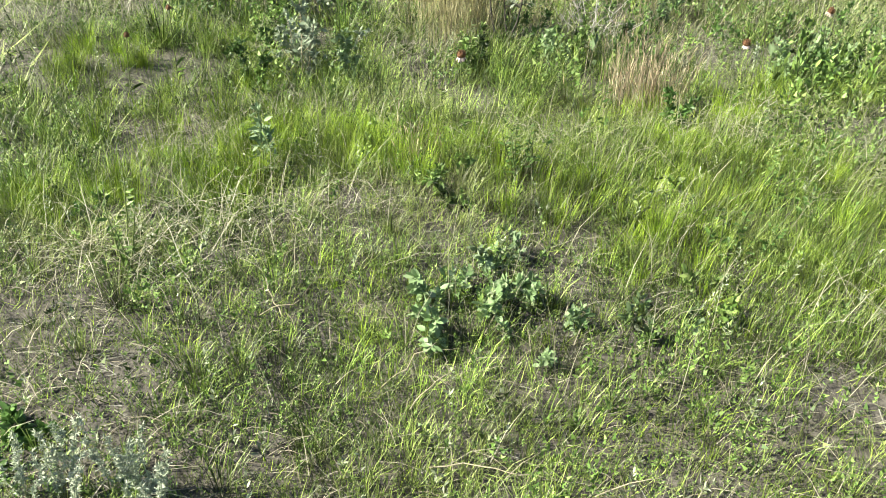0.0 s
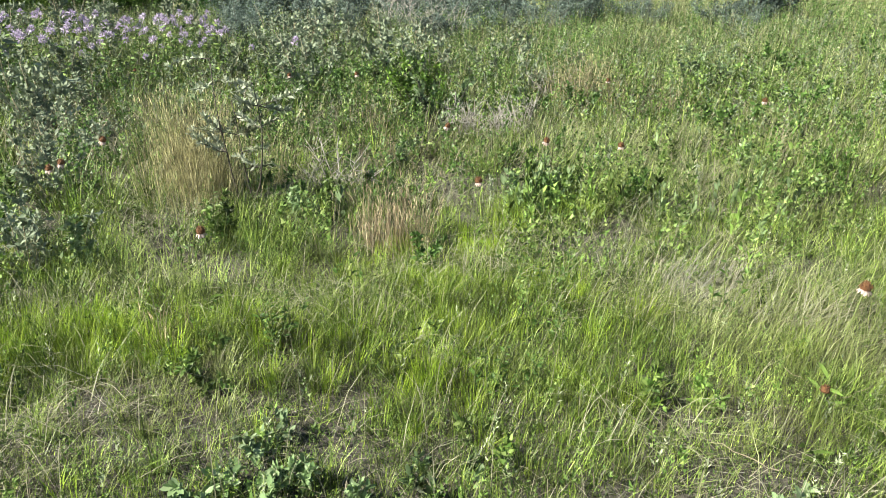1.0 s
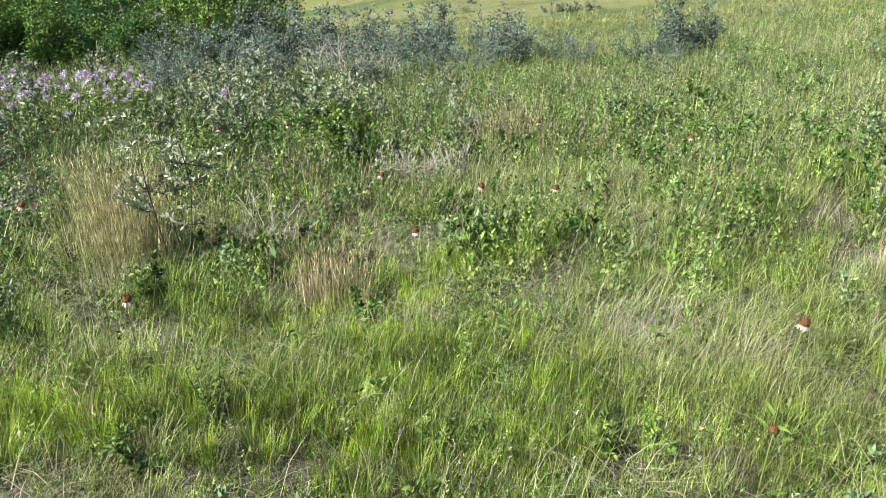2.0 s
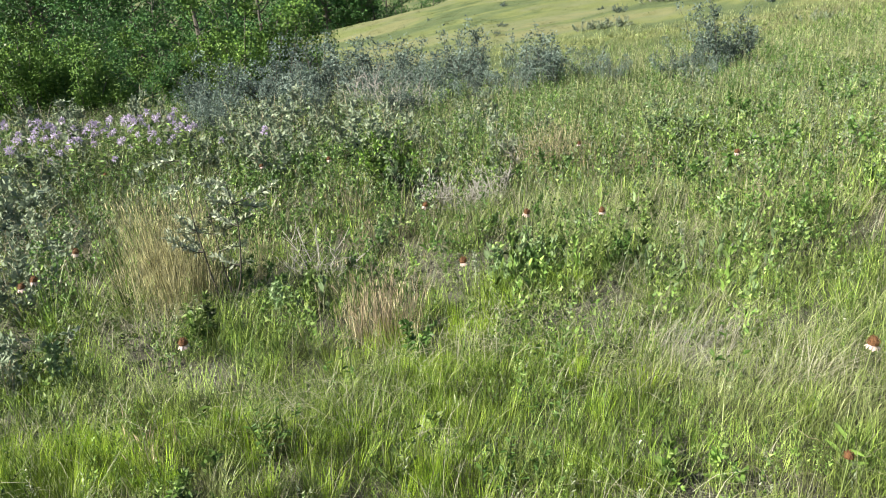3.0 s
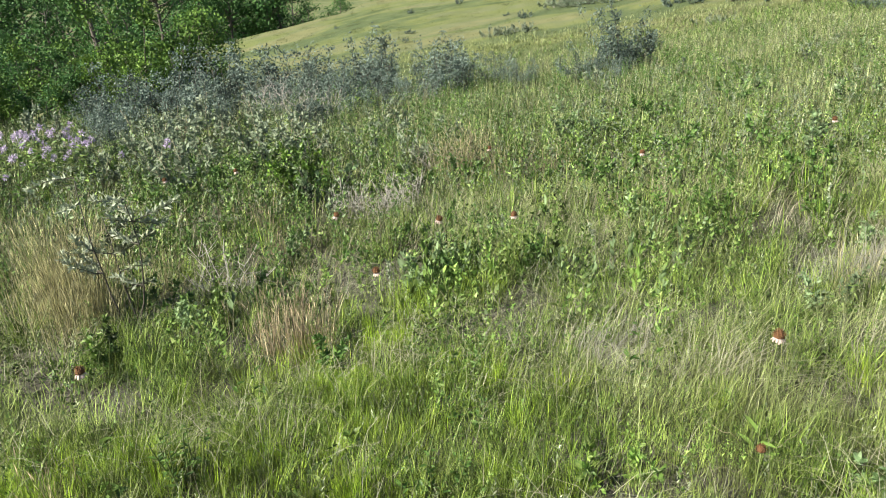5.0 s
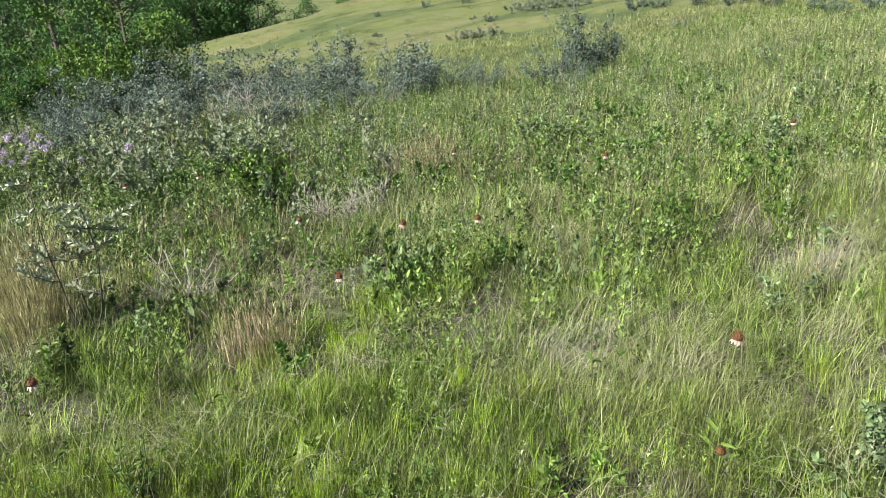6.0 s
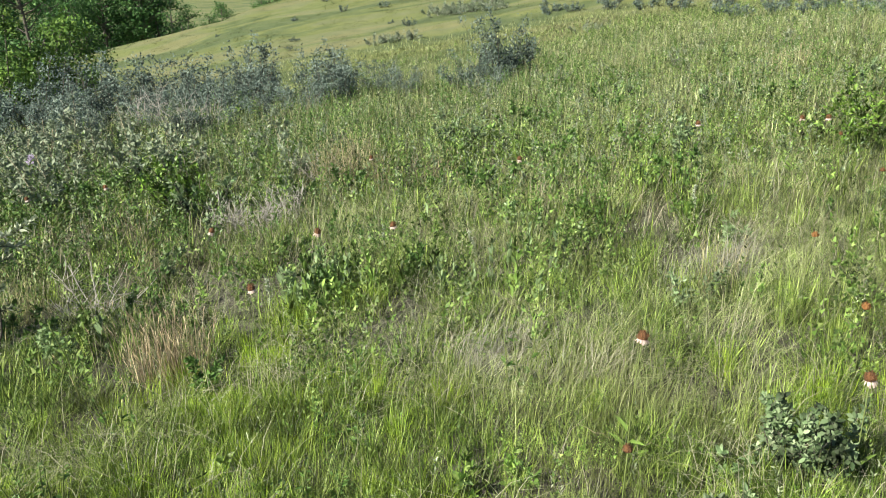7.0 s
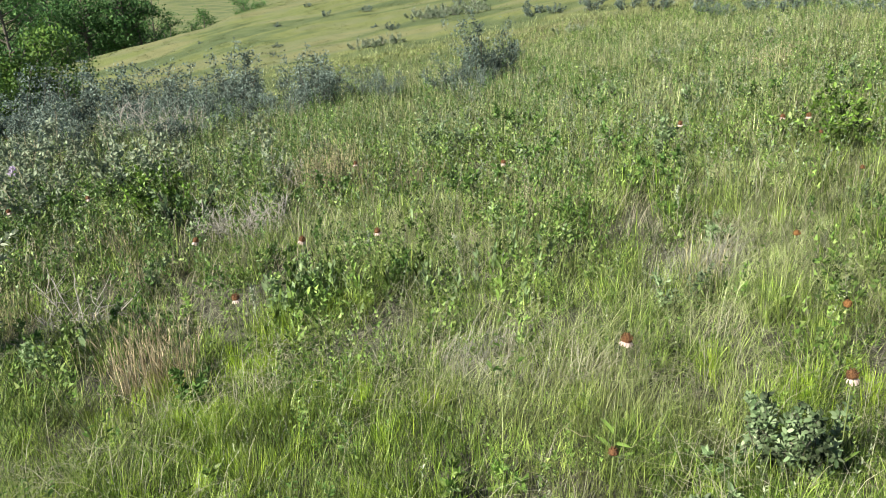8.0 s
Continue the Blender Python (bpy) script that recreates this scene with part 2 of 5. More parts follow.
M_LILAC = plant_material("lilac_petal", [(0.36, 0.28, 0.46), (0.50, 0.42, 0.60), (0.66, 0.60, 0.73)], 0.55, 0.35, 0.3, 0.15)


# ---- mesh helpers ----
def mesh_of(name, verts, polys, material):
    """One mesh from arrays of corners and lists of equal-sided face arrays."""
    verts = np.asarray(verts, np.float32).reshape(-1, 3)
    me = bpy.data.meshes.new(name)
    polys = [np.asarray(p, np.int32) for p in polys if len(p)]
    sizes = np.concatenate([np.full(len(p), p.shape[1], np.int32) for p in polys])
    loops = np.concatenate([p.ravel() for p in polys])
    me.vertices.add(len(verts))
    me.vertices.foreach_set("co", verts.ravel())
    me.loops.add(len(loops))
    me.loops.foreach_set("vertex_index", loops)
    me.polygons.add(len(sizes))
    me.polygons.foreach_set("loop_start", np.concatenate([[0], np.cumsum(sizes)[:-1]]).astype(np.int32))
    me.update(calc_edges=True)
    me.validate()
    me.materials.append(material)
    return me


def part(name, me, parent, label=""):
    ob = new(name, me)
    ob.parent = parent
    return tagged(ob, label)


def joined(pieces):
    """Joins (verts, [faces...]) pieces into one."""
    vs, fs, k = [], {}, 0
    for v, polys in pieces:
        v = np.asarray(v, np.float32).reshape(-1, 3)
        for p in polys:
            if len(p):
                p = np.asarray(p, np.int32)
                fs.setdefault(p.shape[1], []).append(p + k)
        vs.append(v)
        k += len(v)
    return np.concatenate(vs), [np.concatenate(p) for p in fs.values()]


def unit(v):
    return v / np.maximum(np.linalg.norm(v, axis=-1, keepdims=True), 1e-9)


def blades(x, y, z, height, width, heading, bend, fine=True):
    """Grass blades that arch over: a ribbon of two pieces and a tip, or one slim triangle where they stand far off."""
    n = len(x)
    go = np.stack([np.cos(heading), np.sin(heading), np.zeros(n)], 1)
    side = np.stack([-np.sin(heading), np.cos(heading), np.zeros(n)], 1) * (width / 2)[:, None]
    base = np.stack([x, y, z], 1)

    def at(s):
        return base + go * (bend * height * s ** 1.7)[:, None] + np.array([0, 0, 1.0]) * (height * (s - 0.38 * bend * s * s))[:, None]

    k = np.arange(n)[:, None]
    if fine:
        v = np.stack([base - side, base + side, at(0.55) + side * 0.85, at(0.55) - side * 0.85, at(1.0)], 1)
        return v, [k * 5 + np.array([0, 1, 2, 3]), k * 5 + np.array([3, 2, 4])]
    return np.stack([base - side, base + side, at(1.0)], 1), [k * 3 + np.array([0, 1, 2])]


def leaves(p, d, length, width, rng, big=False, droop=0.0):
    """Leaves from the places p along the ways d: folded lozenges, or longer ovals of two folded halves."""
    n = len(p)
    d = unit(d)
    up = unit(np.cross(d, rng.normal(size=(n, 3)) * 0.8 + np.array([0, 0, 1.0])))
    side = up * (width / 2)[:, None]
    nrm = np.cross(d, up)
    nrm = nrm * np.where(nrm[:, 2:] < 0, -1, 1)
    ln = length[:, None]
    k = np.arange(n)[:, None]
    tip = p + d * ln - np.array([0, 0, 1.0]) * ln * droop
    if big is None:
        mid = p + d * ln * 0.35
        return np.stack([mid - side, mid + side, tip], 1), [k * 3 + np.array([0, 1, 2])]
    if not big:
        mid = p + d * ln * 0.45 + nrm * ln * 0.06
        return np.stack([p, mid + side, tip, mid - side], 1), [k * 4 + np.array([0, 1, 2]), k * 4 + np.array([0, 2, 3])]
    a, b = p + d * ln * 0.28 + nrm * ln * 0.05, p + d * ln * 0.68 + nrm * ln * 0.04 - np.array([0, 0, 1.0]) * ln * droop * 0.4
    v = np.stack([p, a + side * 0.85, b + side * 0.75, tip, b - side * 0.75, a - side * 0.85], 1)
    return v, [k * 6 + np.array([0, 1, 2, 3]), k * 6 + np.array([0, 3, 4, 5])]


def tube(points, radii, sides=5):
    """A tapered stalk along a line of points."""
    points, radii = np.asarray(points, float), np.asarray(radii, float)
    way = unit(np.gradient(points, axis=0))
    ref = np.where(np.abs(way[:, 2:]) > 0.9, np.array([[1.0, 0, 0]]), np.array([[0, 0, 1.0]]))
    a = unit(np.cross(way, ref))
    b = np.cross(way, a)
    ang = np.arange(sides) * 2 * math.pi / sides
    v = points[:, None] + radii[:, None, None] * (np.cos(ang)[None, :, None] * a[:, None] + np.sin(ang)[None, :, None] * b[:, None])
    m = len(points)
    i, j = np.meshgrid(np.arange(m - 1), np.arange(sides), indexing="ij")
    i, j = i.ravel(), j.ravel()
    j2 = (j + 1) % sides
    quads = np.stack([i * sides + j, i * sides + j2, (i + 1) * sides + j2, (i + 1) * sides + j], 1)
    cap = np.arange(sides)[None, :] + (m - 1) * sides
    return v.reshape(-1, 3), [quads, cap]


def stalk_line(rng, base, way, length, up=0.25, wobble=0.06, n=6):
    """A line that starts along way and turns gently upwards."""
    pts, p, d = [np.array(base, float)], np.array(base, float), unit(np.array(way, float))
    for _ in range(n - 1):
        d = unit(d + np.array([0, 0, up]) / n + rng.normal(size=3) * wobble)
        p = p + d * length / (n - 1)
        pts.append(p)
    return np.array(pts)


# ---- ground ----
def build_ground():
    rings = np.concatenate([[0.0], np.linspace(0.25, 8, 60), np.geomspace(8.3, 60, 110), np.geomspace(63, 3000, 40)])
    around = 220
    a = np.arange(around) * 2 * math.pi / around
    r, t = np.meshgrid(rings[1:], a, indexing="ij")
    x, y = r * np.sin(t), r * np.cos(t)
    v = np.concatenate([[[0, 0, float(ground_height(0.0, 0.0))]], np.stack([x, y, ground_height(x, y)], 2).reshape(-1, 3)])
    m = len(rings) - 1
    i, j = np.meshgrid(np.arange(m - 1), np.arange(around), indexing="ij")
    i, j = i.ravel(), j.ravel()
    j2 = (j + 1) % around
    quads = 1 + np.stack([i * around + j, (i + 1) * around + j, (i + 1) * around + j2, i * around + j2], 1)
    k = np.arange(around)
    fan = np.stack([np.zeros(around, int), 1 + k, 1 + (k + 1) % around], 1)
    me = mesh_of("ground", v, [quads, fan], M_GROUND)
    me.polygons.foreach_set("use_smooth", [True] * len(me.polygons))
    return tagged(new("ground", me), "dry prairie soil under grass, falling to a gully", "ground", kind="structure")


build_ground()


# ---- plants that grow in bushes ----
def bush_parts(rng, stems, height, spread, twigs, per_twig, leaf, leaf_ratio, stem_radius, upright=0.5, big=False, leaf_from=0.25, twig_len=0.38, curl=0.6, lump=0.0):
    """Woody stems from one root, their side twigs, and leaves along the twigs."""
    wood, sprigs, lp, ld = [], [], [], []
    for _ in range(stems):
        a, out = rng.uniform(0, 2 * math.pi), rng.uniform(0.15, 1.0) * spread
        way = np.array([math.cos(a) * out, math.sin(a) * out, upright + rng.uniform(0, 0.4)])
        length = height * rng.uniform(0.65, 1.1)
        line = stalk_line(rng, (math.cos(a) * 0.05 * spread, math.sin(a) * 0.05 * spread, -0.03), way, length, 0.5, 0.10, 7)
        wood.append(tube(line, np.linspace(stem_radius, stem_radius * 0.25, 7), 4))
        for _ in range(twigs):
            s = rng.uniform(leaf_from, 1.0) * 5.99
            i = int(s)
            p = line[i] + (line[i + 1] - line[i]) * (s - i)
            d = unit(unit(line[i + 1] - line[i]) * 0.6 + rng.normal(size=3) * curl + np.array([0, 0, 0.25]))
            tl = height * twig_len * rng.uniform(0.5, 1.1) * (1.15 - s / 8)
            t = stalk_line(rng, p, d, tl, 0.35, 0.12, 4)
            sprigs.append(tube(t[[0, 3]], np.array([stem_radius * 0.35, stem_radius * 0.12]), 3))
            u = rng.uniform(0.1, 1.0, per_twig) * 2.99
            iu = u.astype(int)
            lp.append(t[iu] + (t[iu + 1] - t[iu]) * (u - iu)[:, None] + rng.normal(size=(per_twig, 3)) * lump)
            ld.append(unit(t[iu + 1] - t[iu]) * 0.7 + rng.normal(size=(per_twig, 3)) * 0.75)
    lp, ld = np.concatenate(lp), np.concatenate(ld)
    size = leaf * rng.uniform(0.6, 1.25, len(lp))
    return wood, joined(sprigs), leaves(lp, ld, size, size * leaf_ratio, rng, big)


def bush(name, label, category, wood_material, leaf_material, rng, group="", **shape):
    root = tagged(new(name), label, category, group)
    wood, (tv, tf), (lv, lf) = bush_parts(rng, **shape)
    for wv, wf in wood:
        part("branch", mesh_of("branch", wv, wf, wood_material), root)
    tagged(part("twig_spray", mesh_of("twig_spray", tv, tf, wood_material), root), kind="stuff")
    tagged(part("foliage", mesh_of("foliage", lv, lf, leaf_material), root), kind="stuff")
    return root


def stand(x, y, scale=1.0, turn=0.0, sink=0.0, lean=(0, 0), tall=1.0):
    z = float(ground_height(x, y)) - sink
    return pose(x, y, z, lean[0], lean[1], turn) @ Matrix.Diagonal((scale, scale, scale * tall, 1))


def spread_things(variants, places, rng, label_of=None):
    """The first place of each variant takes the built thing itself, the others take copies."""
    for i, (x, y, s) in enumerate(places):
        v = variants[i % len(variants)]
        m = stand(x, y, s * rng.uniform(0.92, 1.08), rng.uniform(0, 360), 0.02, (rng.uniform(-4, 4), rng.uniform(-4, 4)), rng.uniform(0.92, 1.1))
        if i < len(variants):
            v.matrix_basis = m
        else:
            copy_thing(v, m @ Matrix.Diagonal((*v.scale, 1)).inverted())


rng = np.random.RandomState(11)

# the grey silverberry thicket along the brow, denser in the middle
silver = [bush("silverberry_bush", "grey-leaved silverberry bush on the brow of the slope", "bush", M_BARK, M_SILVER, np.random.RandomState(20 + i), "silverberry thicket",
               stems=13, height=0.92, spread=0.95, twigs=10, per_twig=38, leaf=0.046, leaf_ratio=0.48, stem_radius=0.007, leaf_from=0.10, twig_len=0.24, curl=0.75, lump=0.035, big=None) for i in range(5)]
brow = [(-2.7, 10.2, 1.0), (-2.2, 11.0, 1.1), (-1.7, 11.6, 1.1), (-1.2, 11.0, 1.05), (-0.75, 11.8, 1.1), (-0.35, 11.1, 1.0), (0.1, 11.5, 1.05), (0.45, 10.7, 0.9),
        (-1.9, 10.2, 0.8), (-0.9, 10.3, 0.7), (-0.1, 10.0, 0.75), (0.95, 10.4, 0.85), (1.35, 10.9, 0.8), (1.3, 10.0, 0.75), (1.95, 10.4, 0.62), (2.1, 10.0, 0.5),
        (2.95, 9.9, 0.72), (3.45, 10.2, 0.98), (3.75, 10.5, 0.6), (3.0, 9.2, 0.5), (-2.5, 9.0, 0.7), (-1.9, 8.6, 0.6), (-1.4, 8.4, 0.6), (-0.4, 8.3, 0.5), (-2.8, 9.6, 0.6), (-1.5, 9.4, 0.55), (-0.7, 9.3, 0.5), (-2.3, 8.1, 0.5), (0.3, 9.2, 0.5), (0.8, 9.6, 0.55), (-0.1, 8.8, 0.45)]
spread_things(silver, brow, rng)

# lower silvery shoots between the flowers and on the right-hand slope
shoots = [bush("silverberry_shoot", "young silvery shrub shoot standing in the grass", "shrub", M_PALEWOOD, M_SILVERY, np.random.RandomState(40 + i), "silverberry shoots",
               stems=6, height=0.42, spread=0.6, twigs=12, per_twig=15, leaf=0.029, leaf_ratio=0.5, stem_radius=0.0035, leaf_from=0.12) for i in range(4)]
where = [(-1.9, 6.1, 1.0), (-2.6, 5.2, 1.0), (-3.0, 6.4, 1.2), (-3.5, 5.7, 1.1), (-2.2, 7.0, 1.1), (-1.5, 6.5, 1.2), (-1.35, 5.9, 1.0), (-1.05, 6.4, 1.0), (-1.7, 3.1, 0.9), (-1.45, 2.35, 0.9), (-2.0, 3.7, 1.0),
         (0.85, 6.4, 0.9), (2.2, 7.1, 0.7), (2.6, 8.0, 0.9), (3.6, 8.7, 0.9), (4.3, 9.0, 0.8), (3.1, 6.9, 0.6), (4.9, 8.3, 0.8), (5.6, 9.1, 0.8), (5.2, 7.2, 0.7), (6.4, 8.6, 0.9), (4.4, 6.6, 0.6), (0.35, 5.1, 0.7), (0.0, 6.1, 0.8),
         (-3.29, 8.90, 1.40), (-4.69, 10.14, 0.88), (-1.72, 7.87, 0.90), (-1.62, 6.75, 1.34), (-1.08, 5.51, 1.27), (-1.60, 9.93, 1.23), (-1.10, 9.17, 1.03), (-0.47, 6.26, 1.20), (-2.90, 5.49, 1.18), (0.41, 5.68, 0.94), (0.26, 6.93, 1.09), (2.23, 7.49, 0.7), (-0.57, 5.85, 1.43), (-2.47, 4.44, 1.40), (-4.0, 8.3, 1.3), (-5.0, 8.8, 1.4), (-4.4, 7.4, 1.1), (-3.6, 7.7, 1.2), (-1.55, 7.2, 1.3), (-1.25, 7.6, 1.35), (-1.8, 7.7, 1.35), (-1.05, 7.3, 1.1), (-3.9, 7.9, 1.4), (-4.6, 7.9, 1.4), (-1.5, 8.2, 1.4)]
spread_things(shoots, where, rng)

# dark low bushes along the far crest
low_brush = [bush("sage_brush", "low dark grey brush on the far grassy slope", "bush", M_BARK, M_SILVER, np.random.RandomState(50 + i), "far brush",
                  stems=10, height=0.5, spread=1.6, twigs=10, per_twig=14, leaf=0.055, leaf_ratio=0.6, stem_radius=0.007, big=None) for i in range(3)]
crest = [(9.99, 24.9, 1.0), (10.5, 24.4, 0.8), (11.3, 23.4, 1.1), (11.9, 22.4, 1.0), (12.3, 21.4, 1.1), (9.9, 14.8, 0.6), (10.4, 14.3, 0.75), (10.0, 12.8, 0.6), (10.6, 13.2, 0.8), (9.4, 11.1, 0.5), (10.0, 11.4, 0.7), (9.6, 10.4, 0.6),
         (10.9, 12.2, 0.8), (11.2, 15.4, 0.8), (10.8, 16.6, 0.8), (11.6, 11.6, 0.9), (8.7, 11.4, 0.4), (13.0, 20.2, 1.2), (13.6, 18.4, 1.2), (14.4, 17.6, 1.2), (13.4, 16.0, 1.1), (14.2, 15.2, 1.2), (4.1, 14.1, 0.5)]
for _ in range(14):
    x = rng.uniform(-1, 15)
    crest.append((x, rng.uniform(23, 38) + 0.5 * x, rng.uniform(0.3, 0.6)))
spread_things(low_brush, crest, rng)

# pale wolf willow lying in low drifts over the spur
drift_brush = [bush("pale_brush", "low pale silver brush in a drift on the spur", "bush", M_DEADWOOD, M_SILVERY, np.random.RandomState(58 + i), "pale brush drifts",
                    stems=9, height=0.42, spread=2.4, twigs=10, per_twig=12, leaf=0.06, leaf_ratio=0.5, stem_radius=0.006, big=None) for i in range(2)]
drifts = [(4.5, 25.9, 0.8), (4.9, 25.7, 0.9), (5.3, 25.6, 0.9), (5.7, 25.8, 0.8), (7.5, 29.6, 1.2), (7.9, 29.2, 1.2), (8.3, 28.7, 1.2), (8.7, 28.6, 1.2), (9.2, 28.4, 1.1), (7.8, 30.4, 1.2), (8.6, 29.8, 1.2), (9.4, 29.2, 1.2), (9.3, 20.9, 0.8), (9.7, 20.4, 0.7), (7.2, 7.9, 0.5), (7.5, 7.6, 0.5)]
spread_things(drift_brush, drifts, rng)

# dark leafy bushlets dotted over the slope
bushlets = [bush("meadow_bushlet", "small olive-green leafy bush in the meadow", "bush", M_BARK, (M_DEEP, M_FORB, M_DUSTY, M_DEEP)[i], np.random.RandomState(55 + i), "meadow bushlets",
                 stems=6, height=0.30, spread=0.8, twigs=8, per_twig=9, leaf=0.036, leaf_ratio=0.5, stem_radius=0.004) for i in range(4)]
spots = []
for _ in range(72):
    a, r = rng.uniform(-52, 22), rng.uniform(4.4, 11.5)
    spots.append((-r * math.sin(radians(a)), r * math.cos(radians(a)), rng.uniform(0.6, 1.15)))
for _ in range(24):
    a, r = rng.uniform(-52, 5), rng.uniform(2.7, 4.6)
    spots.append((-r * math.sin(radians(a)), r * math.cos(radians(a)), rng.uniform(0.42, 0.7)))
spread_things(bushlets, spots, rng)

# green shrubs crowding the head of the gully
shrubs = [bush("leafy_shrub", "broad green leafy shrub at the gully's edge", "shrub", M_BARK, (M_SHRUB, M_DEEP, M_LUSH, M_TREE, M_SHRUB)[i], np.random.RandomState(60 + i), "gully shrubs",
               stems=(13, 10, 15, 9, 12)[i], height=(1.75, 1.55, 1.6, 1.9, 1.45)[i], spread=(0.95, 0.8, 1.05, 0.75, 1.1)[i], twigs=7, per_twig=92, leaf=0.064, leaf_ratio=0.6, stem_radius=0.014, twig_len=0.15, leaf_from=0.36, lump=0.065, big=None) for i in range(5)]
gully = [(-3.1, 12.9, 1.1), (-2.4, 12.9, 0.9), (-3.2, 11.8, 0.75), (-4.0, 11.6, 0.7), (-4.8, 11.0, 0.7), (-5.6, 11.3, 0.8), (-6.5, 10.6, 0.8), (-7.4, 11.2, 0.9), (-3.0, 13.6, 1.0), (-3.9, 13.4, 0.95), (-5.0, 13.2, 1.0), (-6.2, 13.3, 1.0),
         (-7.6, 13.0, 1.1), (-8.8, 12.0, 1.1), (-3.2, 15.2, 1.05), (-4.6, 15.5, 1.25), (-6.4, 15.8, 1.35), (-8.3, 15.0, 1.3), (-10.4, 13.5, 1.4), (-5.6, 18.4, 1.5), (-8.2, 18.2, 1.5)]
spread_things(shrubs, gully, rng)


# ---- trees ----
def tree(rng, height, label):
    root = tagged(new("tree"), label, "tree", "valley wood")
    trunk = stalk_line(rng, (0, 0, -0.3), (rng.normal() * 0.05, rng.normal() * 0.05, 1), height * 0.9, 0.3, 0.04, 8)
    wood = [tube(trunk, np.linspace(height * 0.016, height * 0.003, 8), 7)]
    centres = []
    for _ in range(32):
        s = rng.uniform(0.06, 0.98) * 6.99
        i = int(s)
        p = trunk[i] + (trunk[i + 1] - trunk[i]) * (s - i)
        a = rng.uniform(0, 2 * math.pi)
        reach = height * 0.26 * (1.1 - abs(s / 7 - 0.35)) * rng.uniform(0.55, 1.1)
        limb = stalk_line(rng, p, (math.cos(a), math.sin(a), 0.35), reach, 0.5, 0.12, 5)
        wood.append(tube(limb, np.linspace(height * 0.005, height * 0.0012, 5), 4))
        centres += [limb[2], limb[3], limb[4]]
    centres = np.array(centres)
    c = centres[rng.randint(0, len(centres), 3900)]
    lp = c + rng.normal(size=c.shape) * height * np.array([0.030, 0.030, 0.018])
    size = rng.uniform(0.09, 0.22, len(lp)) * height / 8
    lv, lf = leaves(lp, rng.normal(size=c.shape) + np.array([0, 0, -0.2]), size, size * 0.8, rng, None)
    wv, wf = joined(wood)
    part("trunk", mesh_of("trunk", wv, wf, M_BARK), root)
    part("crown", mesh_of("crown", lv, lf, M_TREE), root)
    return root


trees = [tree(np.random.RandomState(80 + i), 8.0, "dense dark green broadleaf tree in the valley wood") for i in range(5)]
wood_places = []
tr = np.random.RandomState(5)
for row, (y0, x0, x1, step) in enumerate([(23, -18, -9.0, 2.8), (30, -24, -9.5, 3.2), (39, -32, -10.5, 3.4), (51, -36, -8, 3.8), (64, -44, 8, 3.8), (80, -50, 16, 4.4), (94, -58, 18, 4.6), (112, -66, 22, 5.6)]):
    for x in np.arange(x0, x1, step):
        size = tr.uniform(0.5, 0.75) if row < 2 else tr.uniform(0.85, 1.2) if row < 4 else tr.uniform(1.2, 1.75)
        px, py = x + tr.uniform(-1, 1), y0 + tr.uniform(-2.2, 2.2)
        if px < -0.05 * py:
            wood_places.append((px, py, size))
for x in np.arange(-13.0, -3.0, 1.3):
    wood_places.append((x, 61 + tr.uniform(-3, 3), tr.uniform(1.0, 1.3)))
# lower growth where the wood thins out behind the spur
for x in np.arange(-5.0, 7.5, 0.9):
    wood_places.append((x, 66 + tr.uniform(-2.5, 2.5), (6.9 - 0.42 * max(x, -2)) * tr.uniform(0.85, 1.08) / 8))
spread_things(trees, wood_places, tr)


# ---- grass and herbs of the meadow ----
def scatter(rng, per_m2, r0, r1, left=62, right=-60, keep=None):
    """Places strewn evenly over a sector in front of the path; keep gives the share that stays at a place."""
    area = radians(left - right) * (r1 * r1 - r0 * r0) / 2
    n = int(area * per_m2)
    r = np.sqrt(rng.uniform(r0 * r0, r1 * r1, n))
    a = np.radians(rng.uniform(right, left, n))
    x, y = -r * np.sin(a), r * np.cos(a)
    if keep is not None:
        ok = rng.rand(n) < keep(x, y)
        x, y = x[ok], y[ok]
    return x, y


def sward(x, y):
    """How high the grass stands: short and open by the path, ankle-high further down the slope."""
    far = smooth(0.9, 2.3, np.hypot(x, y) + 0.25 * x)
    return (0.075 + 0.12 * far) * (0.5 + 0.7 * value_noise(x, y, 0.55, 21) + 0.5 * value_noise(x, y, 0.16, 23))


def open_soil(x, y):
    """A few small spots where the soil lies open."""
    left = np.ones_like(x)
    for bx, by, size in ((1.25, 1.78, 0.12), (1.14, 1.85, 0.08), (1.63, 1.76, 0.05), (1.33, 1.25, 0.10), (1.20, 1.20, 0.08), (0.77, 1.87, 0.06), (0.38, 1.13, 0.08), (0.50, 1.10, 0.06), (-0.96, 0.69, 0.07), (0.12, 1.52, 0.05), (0.62, 1.24, 0.05), (-0.25, 1.51, 0.09), (-0.81, 1.44, 0.09), (-0.96, 1.09, 0.07), (-0.22, 1.33, 0.08), (0.51, 1.45, 0.06), (-0.43, 1.68, 0.07), (-1.31, 1.20, 0.08), (0.42, 1.14, 0.09)):
        left = left * (1 - 0.85 * np.exp(-((x - bx) ** 2 + 2 * (y - by) ** 2) / size ** 2))
    return left


def closed(x, y):
    """How dense the grass stands, with bare patches by the path."""
    bare = smooth(0.25, 0.6, value_noise(x, y, 0.42, 22))
    far = smooth(1.2, 2.6, np.hypot(x, y))
    return np.clip(0.25 + 0.75 * bare + 0.4 * far, 0, 1) * open_soil(x, y)


def gaps(x, y):
    """Hollows between the tufts, where little grows."""
    return open_soil(x, y) * (0.1 + 0.9 * smooth(0.36, 0.56, value_noise(x, y, 0.17, 24)))


